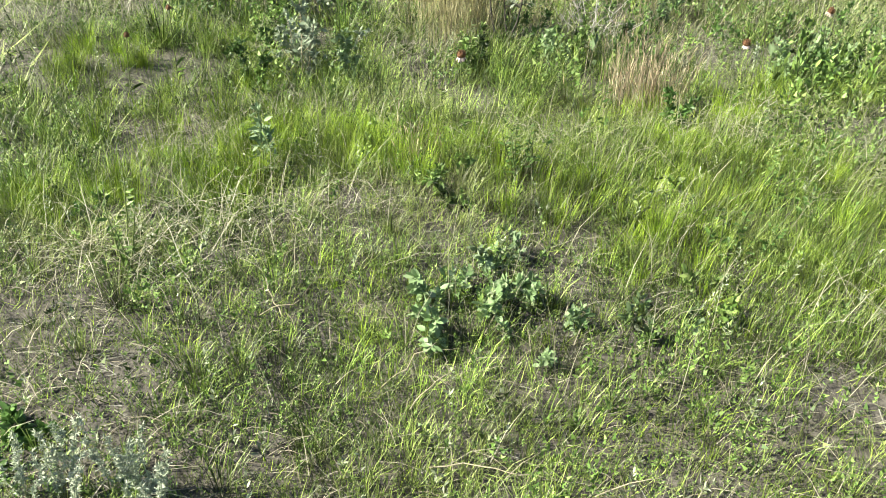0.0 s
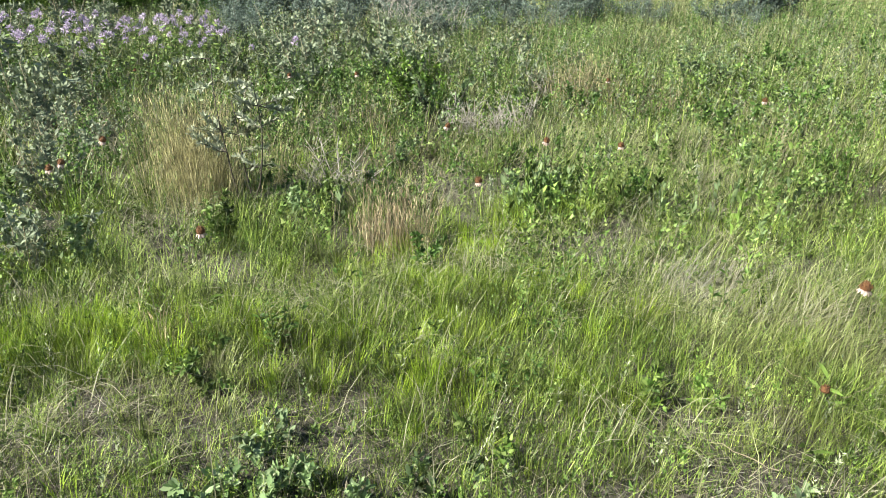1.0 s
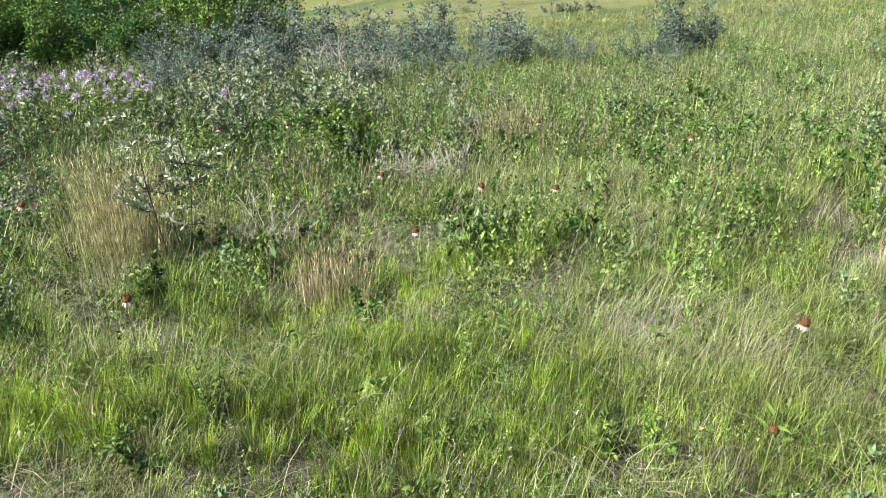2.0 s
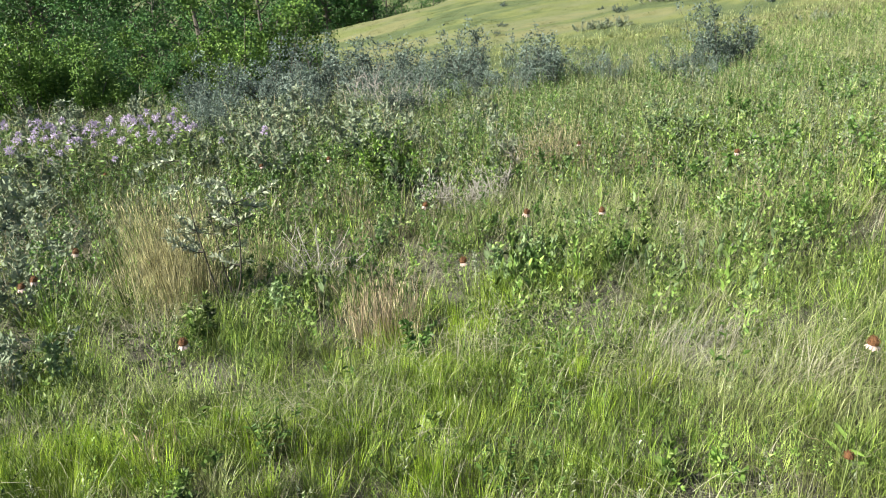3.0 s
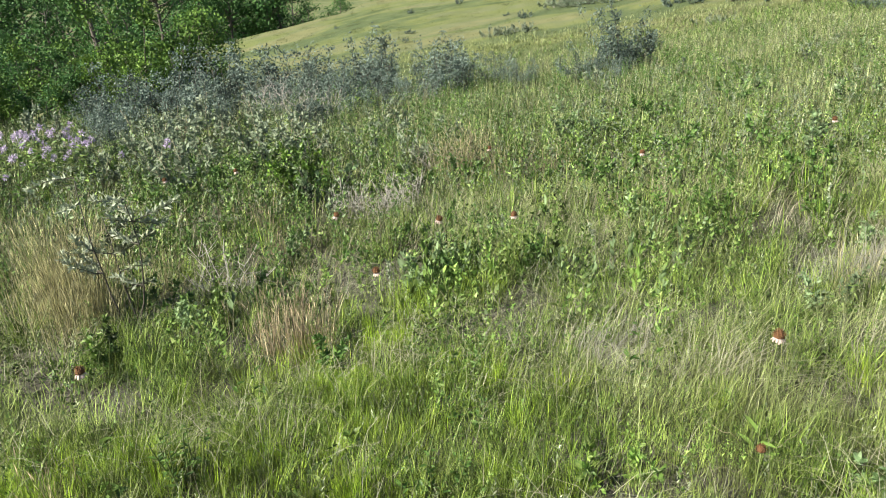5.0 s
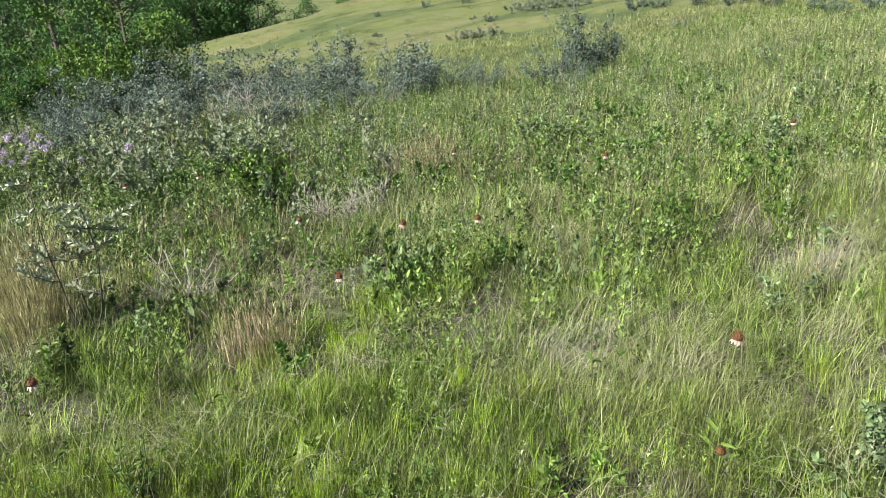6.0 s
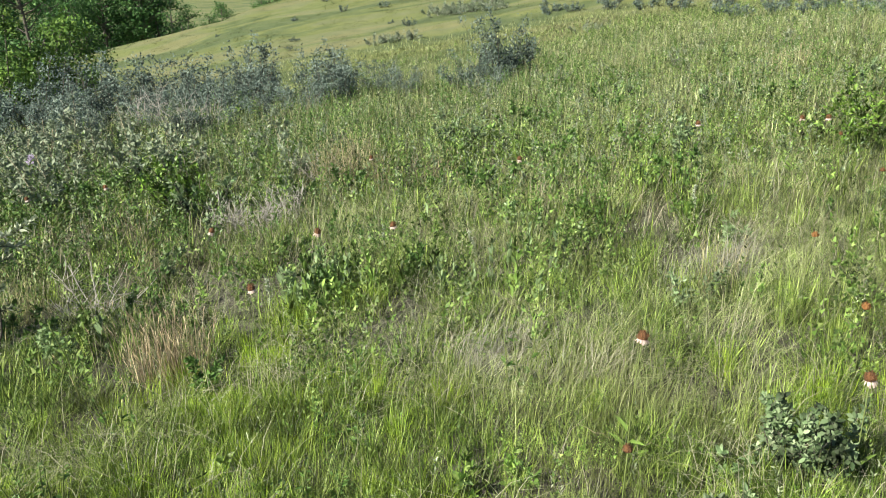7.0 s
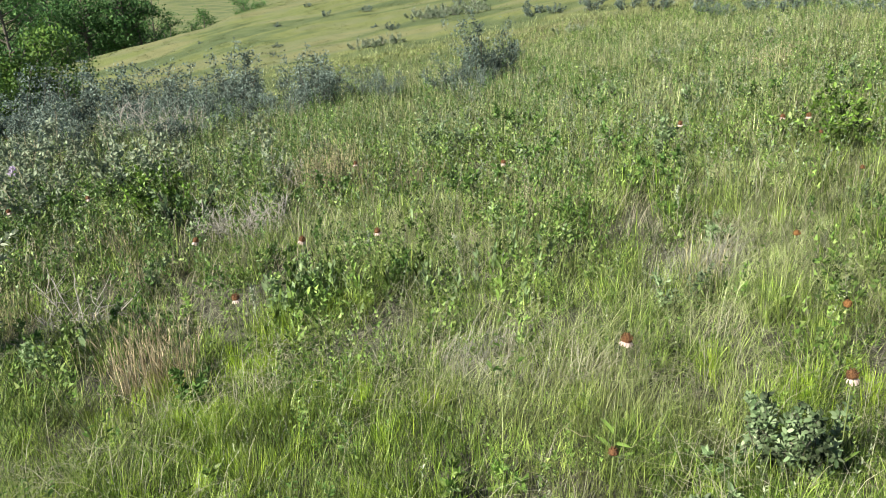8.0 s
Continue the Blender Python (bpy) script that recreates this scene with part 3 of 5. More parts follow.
def gappy(x, y):
    return closed(x, y) * gaps(x, y)


def grass_mat(name, label, material, x, y, rng, height, width, bend, fine=True, heading=None, lift=0.0):
    n = len(x)
    z = ground_height(x, y) - 0.012 + lift * rng.rand(n)
    heading = rng.uniform(0, 2 * math.pi, n) if heading is None else heading
    v, f = blades(x, y, z, height, width, heading, bend, fine)
    return tagged(new(name, mesh_of(name, v, f, material)), label, "grass", kind="stuff")


def tufts(rng, x, y, per, radius):
    """Blades in tufts: places and headings fan out from each tuft's middle."""
    n = len(x)
    count = np.maximum(4, (per * rng.uniform(0.4, 1.6, n)).astype(int))
    own = np.repeat(np.arange(n), count)
    a = rng.uniform(0, 2 * math.pi, len(own))
    size = rng.uniform(0.5, 1.4, n)
    r = np.abs(rng.normal(size=len(own))) * radius * size[own]
    return x[own] + r * np.cos(a), y[own] + r * np.sin(a), a + rng.normal(size=len(own)) * 0.5, own, size


def tufted_grass(name, label, material, rng, x, y, per, radius, height, width, bend, fine=True):
    tall = height * rng.uniform(0.45, 1.5, len(x)) * (0.55 + 0.45 * smooth(0.9, 2.4, np.hypot(x, y)))
    bx, by, head, own, size = tufts(rng, x, y, per, radius)
    n = len(bx)
    return grass_mat(name, label, material, bx, by, rng, tall[own] * rng.uniform(0.45, 1.15, n), width * rng.uniform(0.6, 1.4, n), bend * rng.uniform(0.2, 1.6, n), fine, head)


g = np.random.RandomState(101)
x, y = scatter(g, 14000, 0.45, 2.2, 82, -58, lambda x, y: open_soil(x, y) * (0.45 + 0.55 * closed(x, y)))
grass_mat("short_grass", "short fine upright grass over the soil", M_GRASS, x, y, g, sward(x, y) * g.uniform(0.35, 0.85, len(x)), g.uniform(0.0014, 0.0027, len(x)), g.uniform(0.1, 0.9, len(x)), False)
x, y = scatter(g, 9000, 0.45, 1.9, 80, -56, lambda x, y: 0.25 + 0.75 * open_soil(x, y))
grass_mat("young_grass", "thick young grass close to the soil", M_FRESH, x, y, g, g.uniform(0.015, 0.05, len(x)) * (0.6 + 0.8 * value_noise(x, y, 0.12, 25)), g.uniform(0.0012, 0.0024, len(x)), g.uniform(0.2, 1.2, len(x)), False)
x, y = scatter(g, 3900, 0.45, 2.6, 80, -56, gappy)
grass_mat("meadow_grass", "short curly green prairie grass on dry soil", M_GRASS, x, y, g, sward(x, y) * g.uniform(0.3, 0.9, len(x)), g.uniform(0.0013, 0.0026, len(x)), g.uniform(0.15, 1.1, len(x)))
x, y = scatter(g, 3000, 1.4, 4.6, 54, -52, gappy)
grass_mat("fine_grass", "fine wispy grass woven through the sward", M_GRASS, x, y, g, sward(x, y) * g.uniform(0.35, 0.95, len(x)), g.uniform(0.0015, 0.0032, len(x)), g.uniform(0.2, 1.5, len(x)), False, lift=0.03)
x, y = scatter(g, 210, 2.1, 3.4, 54, -52, gappy)
tufted_grass("tufted_grass", "green tufted prairie grass further down the slope", M_GRASS, g, x, y, 36, 0.022, 0.135, 0.0030, 0.7, False)
x, y = scatter(g, 230, 0.45, 2.1, 80, -58, lambda x, y: closed(x, y) * np.where((np.abs(x + 0.1) < 0.75) & (y > 0.75) & (y < 2.0), 0.7, 1.0))
tufted_grass("tufted_grass", "green tufted prairie grass on dry soil", M_GRASS, g, x, y, 36, 0.020, 0.125, 0.0016, 0.6)
x, y = scatter(g, 800, 2.6, 6.8, 46, -50, gappy)
grass_mat("meadow_grass", "green prairie grass covering the falling slope", M_GRASS, x, y, g, sward(x, y) * g.uniform(0.4, 1.05, len(x)), g.uniform(0.0026, 0.0052, len(x)), g.uniform(0.15, 1.3, len(x)), False)
x, y = scatter(g, 480, 3.6, 6.8, 46, -50, gappy)
grass_mat("slope_grass", "grey-green prairie grass on the falling slope", M_SLOPE, x, y, g, sward(x, y) * g.uniform(0.5, 1.3, len(x)), g.uniform(0.003, 0.0062, len(x)), g.uniform(0.15, 1.0, len(x)), False)
x, y = scatter(g, 120, 3.2, 6.8, 44, -50, gappy)
tufted_grass("tufted_grass", "green tufted grass on the falling slope", M_GRASS, g, x, y, 24, 0.026, 0.20, 0.0055, 0.6, False)
x, y = scatter(g, 700, 6.6, 14.0, 36, -50)
grass_mat("meadow_grass", "green prairie grass below the brow", M_SLOPE, x, y, g, g.uniform(0.08, 0.23, len(x)), g.uniform(0.007, 0.014, len(x)), g.uniform(0.2, 1.0, len(x)), False)
x, y = scatter(g, 60, 6.6, 14.0, 36, -50)
tufted_grass("tufted_grass", "green tufted grass below the brow", M_SLOPE, g, x, y, 16, 0.045, 0.26, 0.0085, 0.45, False)
x, y = scatter(g, 40, 5.6, 15.0, 2, -52)
tufted_grass("pale_tufts", "pale green tufted grass on the upper slope", M_SILKY, g, x, y, 13, 0.05, 0.25, 0.008, 0.5, False)
x, y = scatter(g, 160, 14.0, 26.0, 0, -52)
grass_mat("pale_grass", "pale green grass on the upper slope", M_SILKY, x, y, g, g.uniform(0.08, 0.24, len(x)), g.uniform(0.007, 0.014, len(x)), g.uniform(0.2, 1.0, len(x)), False)
x, y = scatter(g, 330, 14.0, 25.0, -8, -52)
grass_mat("meadow_grass", "green grass on the upper slope", M_SLOPE, x, y, g, g.uniform(0.07, 0.22, len(x)), g.uniform(0.007, 0.014, len(x)), g.uniform(0.2, 1.0, len(x)), False)
x, y = scatter(g, 130, 17.0, 46.0, 14, -34)
grass_mat("spur_grass", "pale yellow-green grass on the far spur", M_SPUR, x, y, g, g.uniform(0.04, 0.11, len(x)), g.uniform(0.012, 0.028, len(x)), g.uniform(1.2, 2.5, len(x)), False)
x, y = scatter(g, 150, 19.5, 26.5, -3, -21, lambda x, y: np.exp(-((y - 21.2 - 0.35 * (x - 4)) / 1.6) ** 2) * smooth(0.2, 0.6, value_noise(x, y, 1.6, 67)))
grass_mat("yellow_grass", "yellow-green grass at the foot of the spur", M_YELLOW, x, y, g, g.uniform(0.07, 0.16, len(x)), g.uniform(0.02, 0.04, len(x)), g.uniform(0.8, 2.2, len(x)), False)

# the meadow goes on beside and behind the path
x, y = scatter(g, 50, 0.4, 6.0, 304, 78)
tufted_grass("tufted_grass", "green tufted grass round the path", M_GRASS, g, x, y, 15, 0.03, 0.18, 0.006, 0.8, False)
x, y = scatter(g, 45, 0.4, 6.0, 304, 78)
tufted_grass("pale_tufts", "yellow-green tufted grass round the path", M_FRESH, g, x, y, 9, 0.03, 0.15, 0.006, 0.8, False)
x, y = scatter(g, 70, 6.5, 17.0, 310, 36)
grass_mat("meadow_grass", "green prairie grass on the hillside above the path", M_GRASS, x, y, g, g.uniform(0.1, 0.24, len(x)), g.uniform(0.014, 0.028, len(x)), g.uniform(0.3, 1.5, len(x)), False)
x, y = scatter(g, 900, 0.02, 0.46, 360, 0)
grass_mat("short_grass", "short trodden grass at the path", M_GRASS, x, y, g, g.uniform(0.03, 0.09, len(x)), g.uniform(0.003, 0.006, len(x)), g.uniform(0.5, 1.6, len(x)), False)
x, y = scatter(g, 480, 0.4, 2.4, 304, 79)
grass_mat("meadow_grass", "green prairie grass behind the path", M_GRASS, x, y, g, g.uniform(0.07, 0.2, len(x)), g.uniform(0.006, 0.012, len(x)), g.uniform(0.3, 1.5, len(x)), False)
x, y = scatter(g, 440, 2.3, 7.5, 310, 50)
grass_mat("meadow_grass", "green prairie grass round the path", M_GRASS, x, y, g, g.uniform(0.07, 0.2, len(x)), g.uniform(0.007, 0.015, len(x)), g.uniform(0.3, 1.5, len(x)), False)

# dead litter lying between the blades
x, y = scatter(g, 1000, 0.45, 2.6, 80, -56)
grass_mat("dead_grass_litter", "pale dead grass lying on the soil", M_STRAW, x, y, g, g.uniform(0.02, 0.055, len(x)), g.uniform(0.001, 0.0022, len(x)), g.uniform(1.4, 2.5, len(x)), lift=0.035)
x, y = scatter(g, 190, 0.45, 2.3, 80, -56, lambda x, y: 0.2 + 0.8 * smooth(0.4, 0.7, value_noise(x, y, 0.25, 63)))
grass_mat("bleached_litter", "bleached curled straws strewn over the soil", M_PALESTRAW, x, y, g, g.uniform(0.035, 0.10, len(x)), g.uniform(0.0009, 0.0016, len(x)), g.uniform(1.1, 2.4, len(x)), lift=0.03)
x, y = scatter(g, 4200, 0.45, 2.2, 80, -56, lambda x, y: 0.12 + 0.88 * (1 - open_soil(x, y)))
grass_mat("grey_litter", "grey broken straw on open soil", M_LITTER, x, y, g, g.uniform(0.01, 0.035, len(x)), g.uniform(0.0012, 0.0028, len(x)), g.uniform(1.6, 2.6, len(x)), False, lift=0.02)
x, y = scatter(g, 1300, 1.3, 3.8, 56, -52, lambda x, y: smooth(0.45, 0.75, value_noise(x, y, 0.3, 62)))
grass_mat("matted_grass", "pale grey matted dead grass between green tufts", M_PALESTRAW, x, y, g, g.uniform(0.05, 0.13, len(x)), g.uniform(0.0009, 0.0017, len(x)), g.uniform(1.2, 2.4, len(x)), lift=0.09)
x, y = scatter(g, 430, 3.4, 8.0, 44, -50)
grass_mat("dead_grass_litter", "pale dead grass among the green", M_STRAW, x, y, g, g.uniform(0.06, 0.22, len(x)), g.uniform(0.0018, 0.0036, len(x)), g.uniform(0.3, 1.3, len(x)), lift=0.04)
x, y = scatter(g, 250, 8.0, 14.0, 36, -50)
grass_mat("dead_grass_litter", "pale dead stalks below the brow", M_STRAW, x, y, g, g.uniform(0.12, 0.32, len(x)), g.uniform(0.004, 0.008, len(x)), g.uniform(0.2, 1.0, len(x)), False)

# fresh yellow-green tufts, most of them down the left-hand side
def fresh(x, y):
    left = smooth(0.9, -0.3, x) * smooth(3.4, 2.6, y) * smooth(1.1, 1.5, y)
    return np.clip(smooth(0.35, 0.75, value_noise(x, y, 0.6, 31)) * (0.1 + 0.8 * left), 0, 1) * smooth(1.1, 1.5, np.hypot(x, y)) * open_soil(x, y)


# thin dry culms rising above the green
def culms(x, y):
    return 0.15 + 0.85 * smooth(0.4, 0.7, value_noise(x, y, 0.5, 61))


x, y = scatter(g, 300, 0.9, 4.0, 65, -54, culms)
grass_mat("dry_culms", "thin pale dry grass stalks rising from the sward", M_PALESTRAW, x, y, g, g.uniform(0.08, 0.24, len(x)), g.uniform(0.0009, 0.0015, len(x)), g.uniform(0.1, 0.9, len(x)))
x, y = scatter(g, 230, 4.0, 8.5, 45, -52, culms)
grass_mat("dry_culms", "thin pale dry grass stalks down the slope", M_PALESTRAW, x, y, g, g.uniform(0.10, 0.28, len(x)), g.uniform(0.0014, 0.0026, len(x)), g.uniform(0.1, 0.8, len(x)))

# long silky needle grass combed over by the wind on the right-hand slope
def silky(x, y):
    return np.clip(smooth(0.33, 0.62, value_noise(x, y, 0.5, 41)) * smooth(0.2, 1.0, x + 0.1 * y - 0.3), 0, 1) * open_soil(x, y)


x, y = scatter(g, 3600, 1.2, 5.0, 20, -54, silky)
grass_mat("needle_grass", "long pale needle grass combed by the wind", M_SILKY, x, y, g, g.uniform(0.12, 0.26, len(x)), g.uniform(0.001, 0.0019, len(x)), g.uniform(0.8, 1.9, len(x)), heading=g.normal(0.6, 1.0, len(x)))


def herbs(name, label, material, x, y, rng, height, per, leaf, ratio, lift=0.15, big=False):
    """Small leafy shoots: leaves in whorls up a short stalk."""
    n = len(x)
    base = np.stack([x, y, ground_height(x, y)], 1)
    h = height * rng.uniform(0.5, 1.3, n)
    lean = rng.normal(size=(n, 3)) * 0.18
    s = rng.uniform(lift, 1.0, (n, per))
    p = base[:, None] + (np.array([0, 0, 1.0]) + lean)[:, None] * (h[:, None] * s)[..., None]
    a = rng.uniform(0, 2 * math.pi, (n, per))
    d = np.stack([np.cos(a), np.sin(a), rng.uniform(0.2, 1.8, (n, per))], 2)
    size = (leaf * rng.uniform(0.6, 1.2, (n, per)) * (1.15 - 0.6 * s)).ravel()
    lv, lf = leaves(p.reshape(-1, 3), d.reshape(-1, 3), size, size * ratio, rng, big)
    return tagged(new(name, mesh_of(name, lv, lf, material)), label, "herbs", kind="stuff")


def clumps(x, y, count, radius):
    """A few shoots round each place."""
    return np.repeat(x, count) + g.normal(size=count * len(x)) * radius, np.repeat(y, count) + g.normal(size=count * len(x)) * radius


x, y = scatter(g, 300, 0.45, 3.8, 74, -54, lambda x, y: gaps(x, y) * (0.15 + 0.85 * smooth(0.4, 0.7, value_noise(x, y, 0.4, 51))))
herbs("meadow_herbs", "small green leafy herbs between the grass", M_FORB, x, y, g, 0.11, 15, 0.022, 0.40, big=None)
x, y = scatter(g, 1500, 0.45, 2.5, 80, -58, lambda x, y: open_soil(x, y) * (0.5 + 0.5 * closed(x, y)) * smooth(0.4, 0.7, value_noise(x, y, 0.25, 52)))
herbs("creeping_herbs", "tiny creeping leaves over the soil", M_CREEP, x, y, g, 0.05, 9, 0.0085, 0.5, big=None)
x, y = scatter(g, 1100, 0.45, 2.2, 80, -56, lambda x, y: open_soil(x, y) * (0.2 + 0.8 * smooth(0.35, 0.6, value_noise(x, y, 0.22, 57))))
herbs("low_herbs", "low feathery green herbs close to the soil", M_FORB, x, y, g, 0.07, 18, 0.013, 0.28, 0.05, big=None)
x, y = scatter(g, 60, 1.9, 4.4, 54, -52, lambda x, y: smooth(0.3, 0.6, value_noise(x, y, 0.5, 55)))
herbs("meadow_herbs", "green leafy herbs among the grass tufts", M_FORB, x, y, g, 0.19, 24, 0.024, 0.3, big=None)
x, y = scatter(g, 55, 4.2, 9.0, 42, -50, lambda x, y: gaps(x * 0.7, y * 0.7))
herbs("dusty_herbs", "dusty grey-green leafy herbs on the slope", M_DUSTY, x, y, g, 0.23, 15, 0.036, 0.42, big=None)
x, y = scatter(g, 75, 4.2, 8.0, 42, -50, lambda x, y: gaps(x * 0.7, y * 0.7) * (0.25 + 0.75 * smooth(0.3, 0.6, value_noise(x, y, 0.9, 54))))
herbs("meadow_herbs", "leafy green herbs thick on the slope", M_FORB, x, y, g, 0.22, 14, 0.040, 0.45, big=None)
x, y = clumps(*scatter(g, 10, 3.4, 10.5, 40, -52, lambda x, y: smooth(0.3, 0.6, value_noise(x, y, 1.3, 58))), 8, 0.045)
herbs("dark_herbs", "clumps of dark green leafy herbs on the slope", M_DEEP, x, y, g, 0.25, 18, 0.036, 0.45, big=None)
x, y = clumps(*scatter(g, 20, 2.4, 10.5, 35, -52, lambda x, y: smooth(0.3, 0.6, value_noise(x, y, 0.9, 59))), 5, 0.04)
herbs("upright_herbs", "upright green leafy herbs in loose clumps", M_FORB, x, y, g, 0.27, 18, 0.036, 0.40, big=None)
x, y = clumps(*scatter(g, 9, 5.5, 15.0, 34, -52, lambda x, y: 0.3 + 0.7 * smooth(0.3, 0.6, value_noise(x, y, 1.8, 66))), 6, 0.09)
herbs("dark_herbs", "dark green leafy herbs in clumps below the brow", M_DEEP, x, y, g, 0.27, 18, 0.042, 0.5, big=None)
x, y = scatter(g, 40, 8.0, 14.0, 36, -50)
herbs("meadow_herbs", "green leafy herbs on the lower slope", M_FORB, x, y, g, 0.22, 14, 0.048, 0.5, big=None)
x, y = scatter(g, 34, 7.0, 14.0, 36, -50)
herbs("grey_herbs", "grey-green herbs on the lower slope", M_OLIVE, x, y, g, 0.22, 15, 0.034, 0.42, big=None)
x, y = scatter(g, 22, 14.0, 24.0, -5, -52)
herbs("meadow_herbs", "green leafy herbs on the upper slope", M_FORB, x, y, g, 0.2, 16, 0.05, 0.5, big=None)
x, y = scatter(g, 40, 0.6, 4.5, 66, -54)
herbs("silvery_herbs", "small silvery-leaved herbs in the grass", M_OLIVE, x, y, g, 0.14, 18, 0.016, 0.3)
x, y = scatter(g, 34, 4.5, 9.0, 44, -50)
herbs("silvery_herbs", "silvery-leaved herbs on the slope", M_SILVERY, x, y, g, 0.26, 18, 0.034, 0.42, big=None)
x, y = scatter(g, 9, 9.0, 16.0, 30, -50)
herbs("silvery_herbs", "silvery-leaved herbs below the brow", M_OLIVE, x, y, g, 0.26, 18, 0.042, 0.5, big=None)


# ---- herbs and tufts that stand out one by one ----
def leafy_herb(rng, material, height, leaf, label):
    root = tagged(new("leafy_herb"), label, "herb", "taller herbs")
    for _ in range(rng.randint(2, 5)):
        line = stalk_line(rng, (rng.normal() * 0.012, rng.normal() * 0.012, -0.02), (rng.normal() * 0.25, rng.normal() * 0.25, 1), height * rng.uniform(0.65, 1.1), 0.3, 0.07, 6)
        stem = part("stem", mesh_of("stem", *tube(line, np.linspace(0.0022, 0.001, 6), 4), M_STEM), root)
        k = 20
        u = rng.uniform(0.12, 1.0, k) * 4.99
        i = u.astype(int)
        p = line[i] + (line[i + 1] - line[i]) * (u - i)[:, None]
        size = leaf * rng.uniform(0.6, 1.2, k) * (1.2 - u / 8)
        v, f = leaves(p, np.concatenate([rng.normal(size=(k, 2)), rng.uniform(0.1, 1.0, (k, 1))], 1), size, size * 0.34, rng, True, 0.1)
        tagged(part("leaf_spray", mesh_of("leaf_spray", v, f, material), stem), kind="stuff")
    return root


hr = np.random.RandomState(71)
tall_herbs = [leafy_herb(np.random.RandomState(710 + i), (M_FORB, M_FORB, M_DEEP)[i % 3], 0.22, 0.026, ("green leafy herb standing above the grass", "slender green leafy herb above the grass", "dark green leafy herb in the grass")[i % 3]) for i in range(6)]
x, y = scatter(hr, 9.0, 1.5, 6.5, 52, -58, lambda x, y: smooth(0.3, 0.6, value_noise(x, y, 0.8, 53)))
spread_things(tall_herbs, [(a, b, hr.uniform(0.7, 1.2)) for a, b in list(zip(x, y))[:290]], hr)


def fresh_tuft(seed):
    rng = np.random.RandomState(seed)
    root = tagged(new("fresh_grass_tuft"), "bright yellow-green tuft of fresh grass", "grass tuft", "fresh tufts")
    n = 190
    a = rng.uniform(0, 2 * math.pi, n)
    r = np.abs(rng.normal(size=n)) * 0.045
    v, f = blades(r * np.cos(a), r * np.sin(a), np.full(n, -0.015), rng.uniform(0.07, 0.20, n), rng.uniform(0.001, 0.0020, n), a + rng.normal(size=n) * 0.5, rng.uniform(0.05, 0.5, n))
    tagged(part("blade_tuft", mesh_of("blade_tuft", v, f, M_FRESH), root), kind="stuff")
    return root


x, y = scatter(hr, 60, 0.6, 4.2, 75, -65, fresh)
extra = [(-1.02 + 0.16 * hr.normal(), 1.72 + 0.13 * hr.normal(), 1.0) for _ in range(24)] + [(-0.62 + 0.22 * hr.normal(), 1.80 + 0.1 * hr.normal(), 0.85) for _ in range(22)]
extra += [(1.62 + 0.1 * hr.normal(), 1.72 + 0.1 * hr.normal(), 1.0) for _ in range(5)] + [(0.0 + 0.15 * hr.normal(), 2.1 + 0.1 * hr.normal(), 0.75) for _ in range(12)]
extra += [(-1.35 + 0.2 * hr.normal(), 1.45 + 0.2 * hr.normal(), 1.0) for _ in range(16)]
spread_things([fresh_tuft(730 + i) for i in range(6)], (extra + [(a, b, hr.uniform(0.55, 0.95)) for a, b in zip(x, y)])[:290], hr)


def green_tuft(seed):
    rng = np.random.RandomState(seed)
    root = tagged(new("green_grass_tuft"), "small green tuft of prairie grass", "grass tuft", "green tufts")
    n = 44
    a = rng.uniform(0, 2 * math.pi, n)
    r = np.abs(rng.normal(size=n)) * 0.02
    v, f = blades(r * np.cos(a), r * np.sin(a), np.full(n, -0.015), rng.uniform(0.05, 0.17, n), rng.uniform(0.0012, 0.0028, n), a + rng.normal(size=n) * 0.5, rng.uniform(0.1, 0.8, n))
    tagged(part("blade_tuft", mesh_of("blade_tuft", v, f, M_FRESH if seed % 2 else M_GRASS), root), kind="stuff")
    return root


x, y = scatter(hr, 170, 0.7, 2.3, 55, -35, lambda x, y: closed(x, y) * ((np.abs(x + 0.1) < 0.75) & (y > 0.75) & (y < 2.0)))
spread_things([green_tuft(760 + i) for i in range(8)], [(a, b, hr.uniform(0.5, 0.9) * (0.8 + 0.25 * smooth(0.9, 2.0, b))) for a, b in list(zip(x, y))[:295]], hr)


# ---- flowers ----
def petal_mesh(length, width, droop):
    """A narrow hanging ray petal with a folded middle and a notched tip."""
    s = np.linspace(0, 1, 5)
    x = length * (0.25 + 0.75 * (s - 0.35 * droop * s * s))
    z = -length * droop * s ** 1.4 * 0.8
    w = width * np.array([0.35, 0.8, 1.0, 0.85, 0.45])
    v = []
    for i in range(5):
        v += [(x[i], -w[i] / 2, z[i] - 0.0006), (x[i], 0, z[i] + 0.0006), (x[i], w[i] / 2, z[i] - 0.0006)]
    f = [(i * 3 + k, i * 3 + k + 1, i * 3 + k + 4, i * 3 + k + 3) for i in range(4) for k in range(2)]
    return mesh_of("petal", v, [f], M_PETAL)


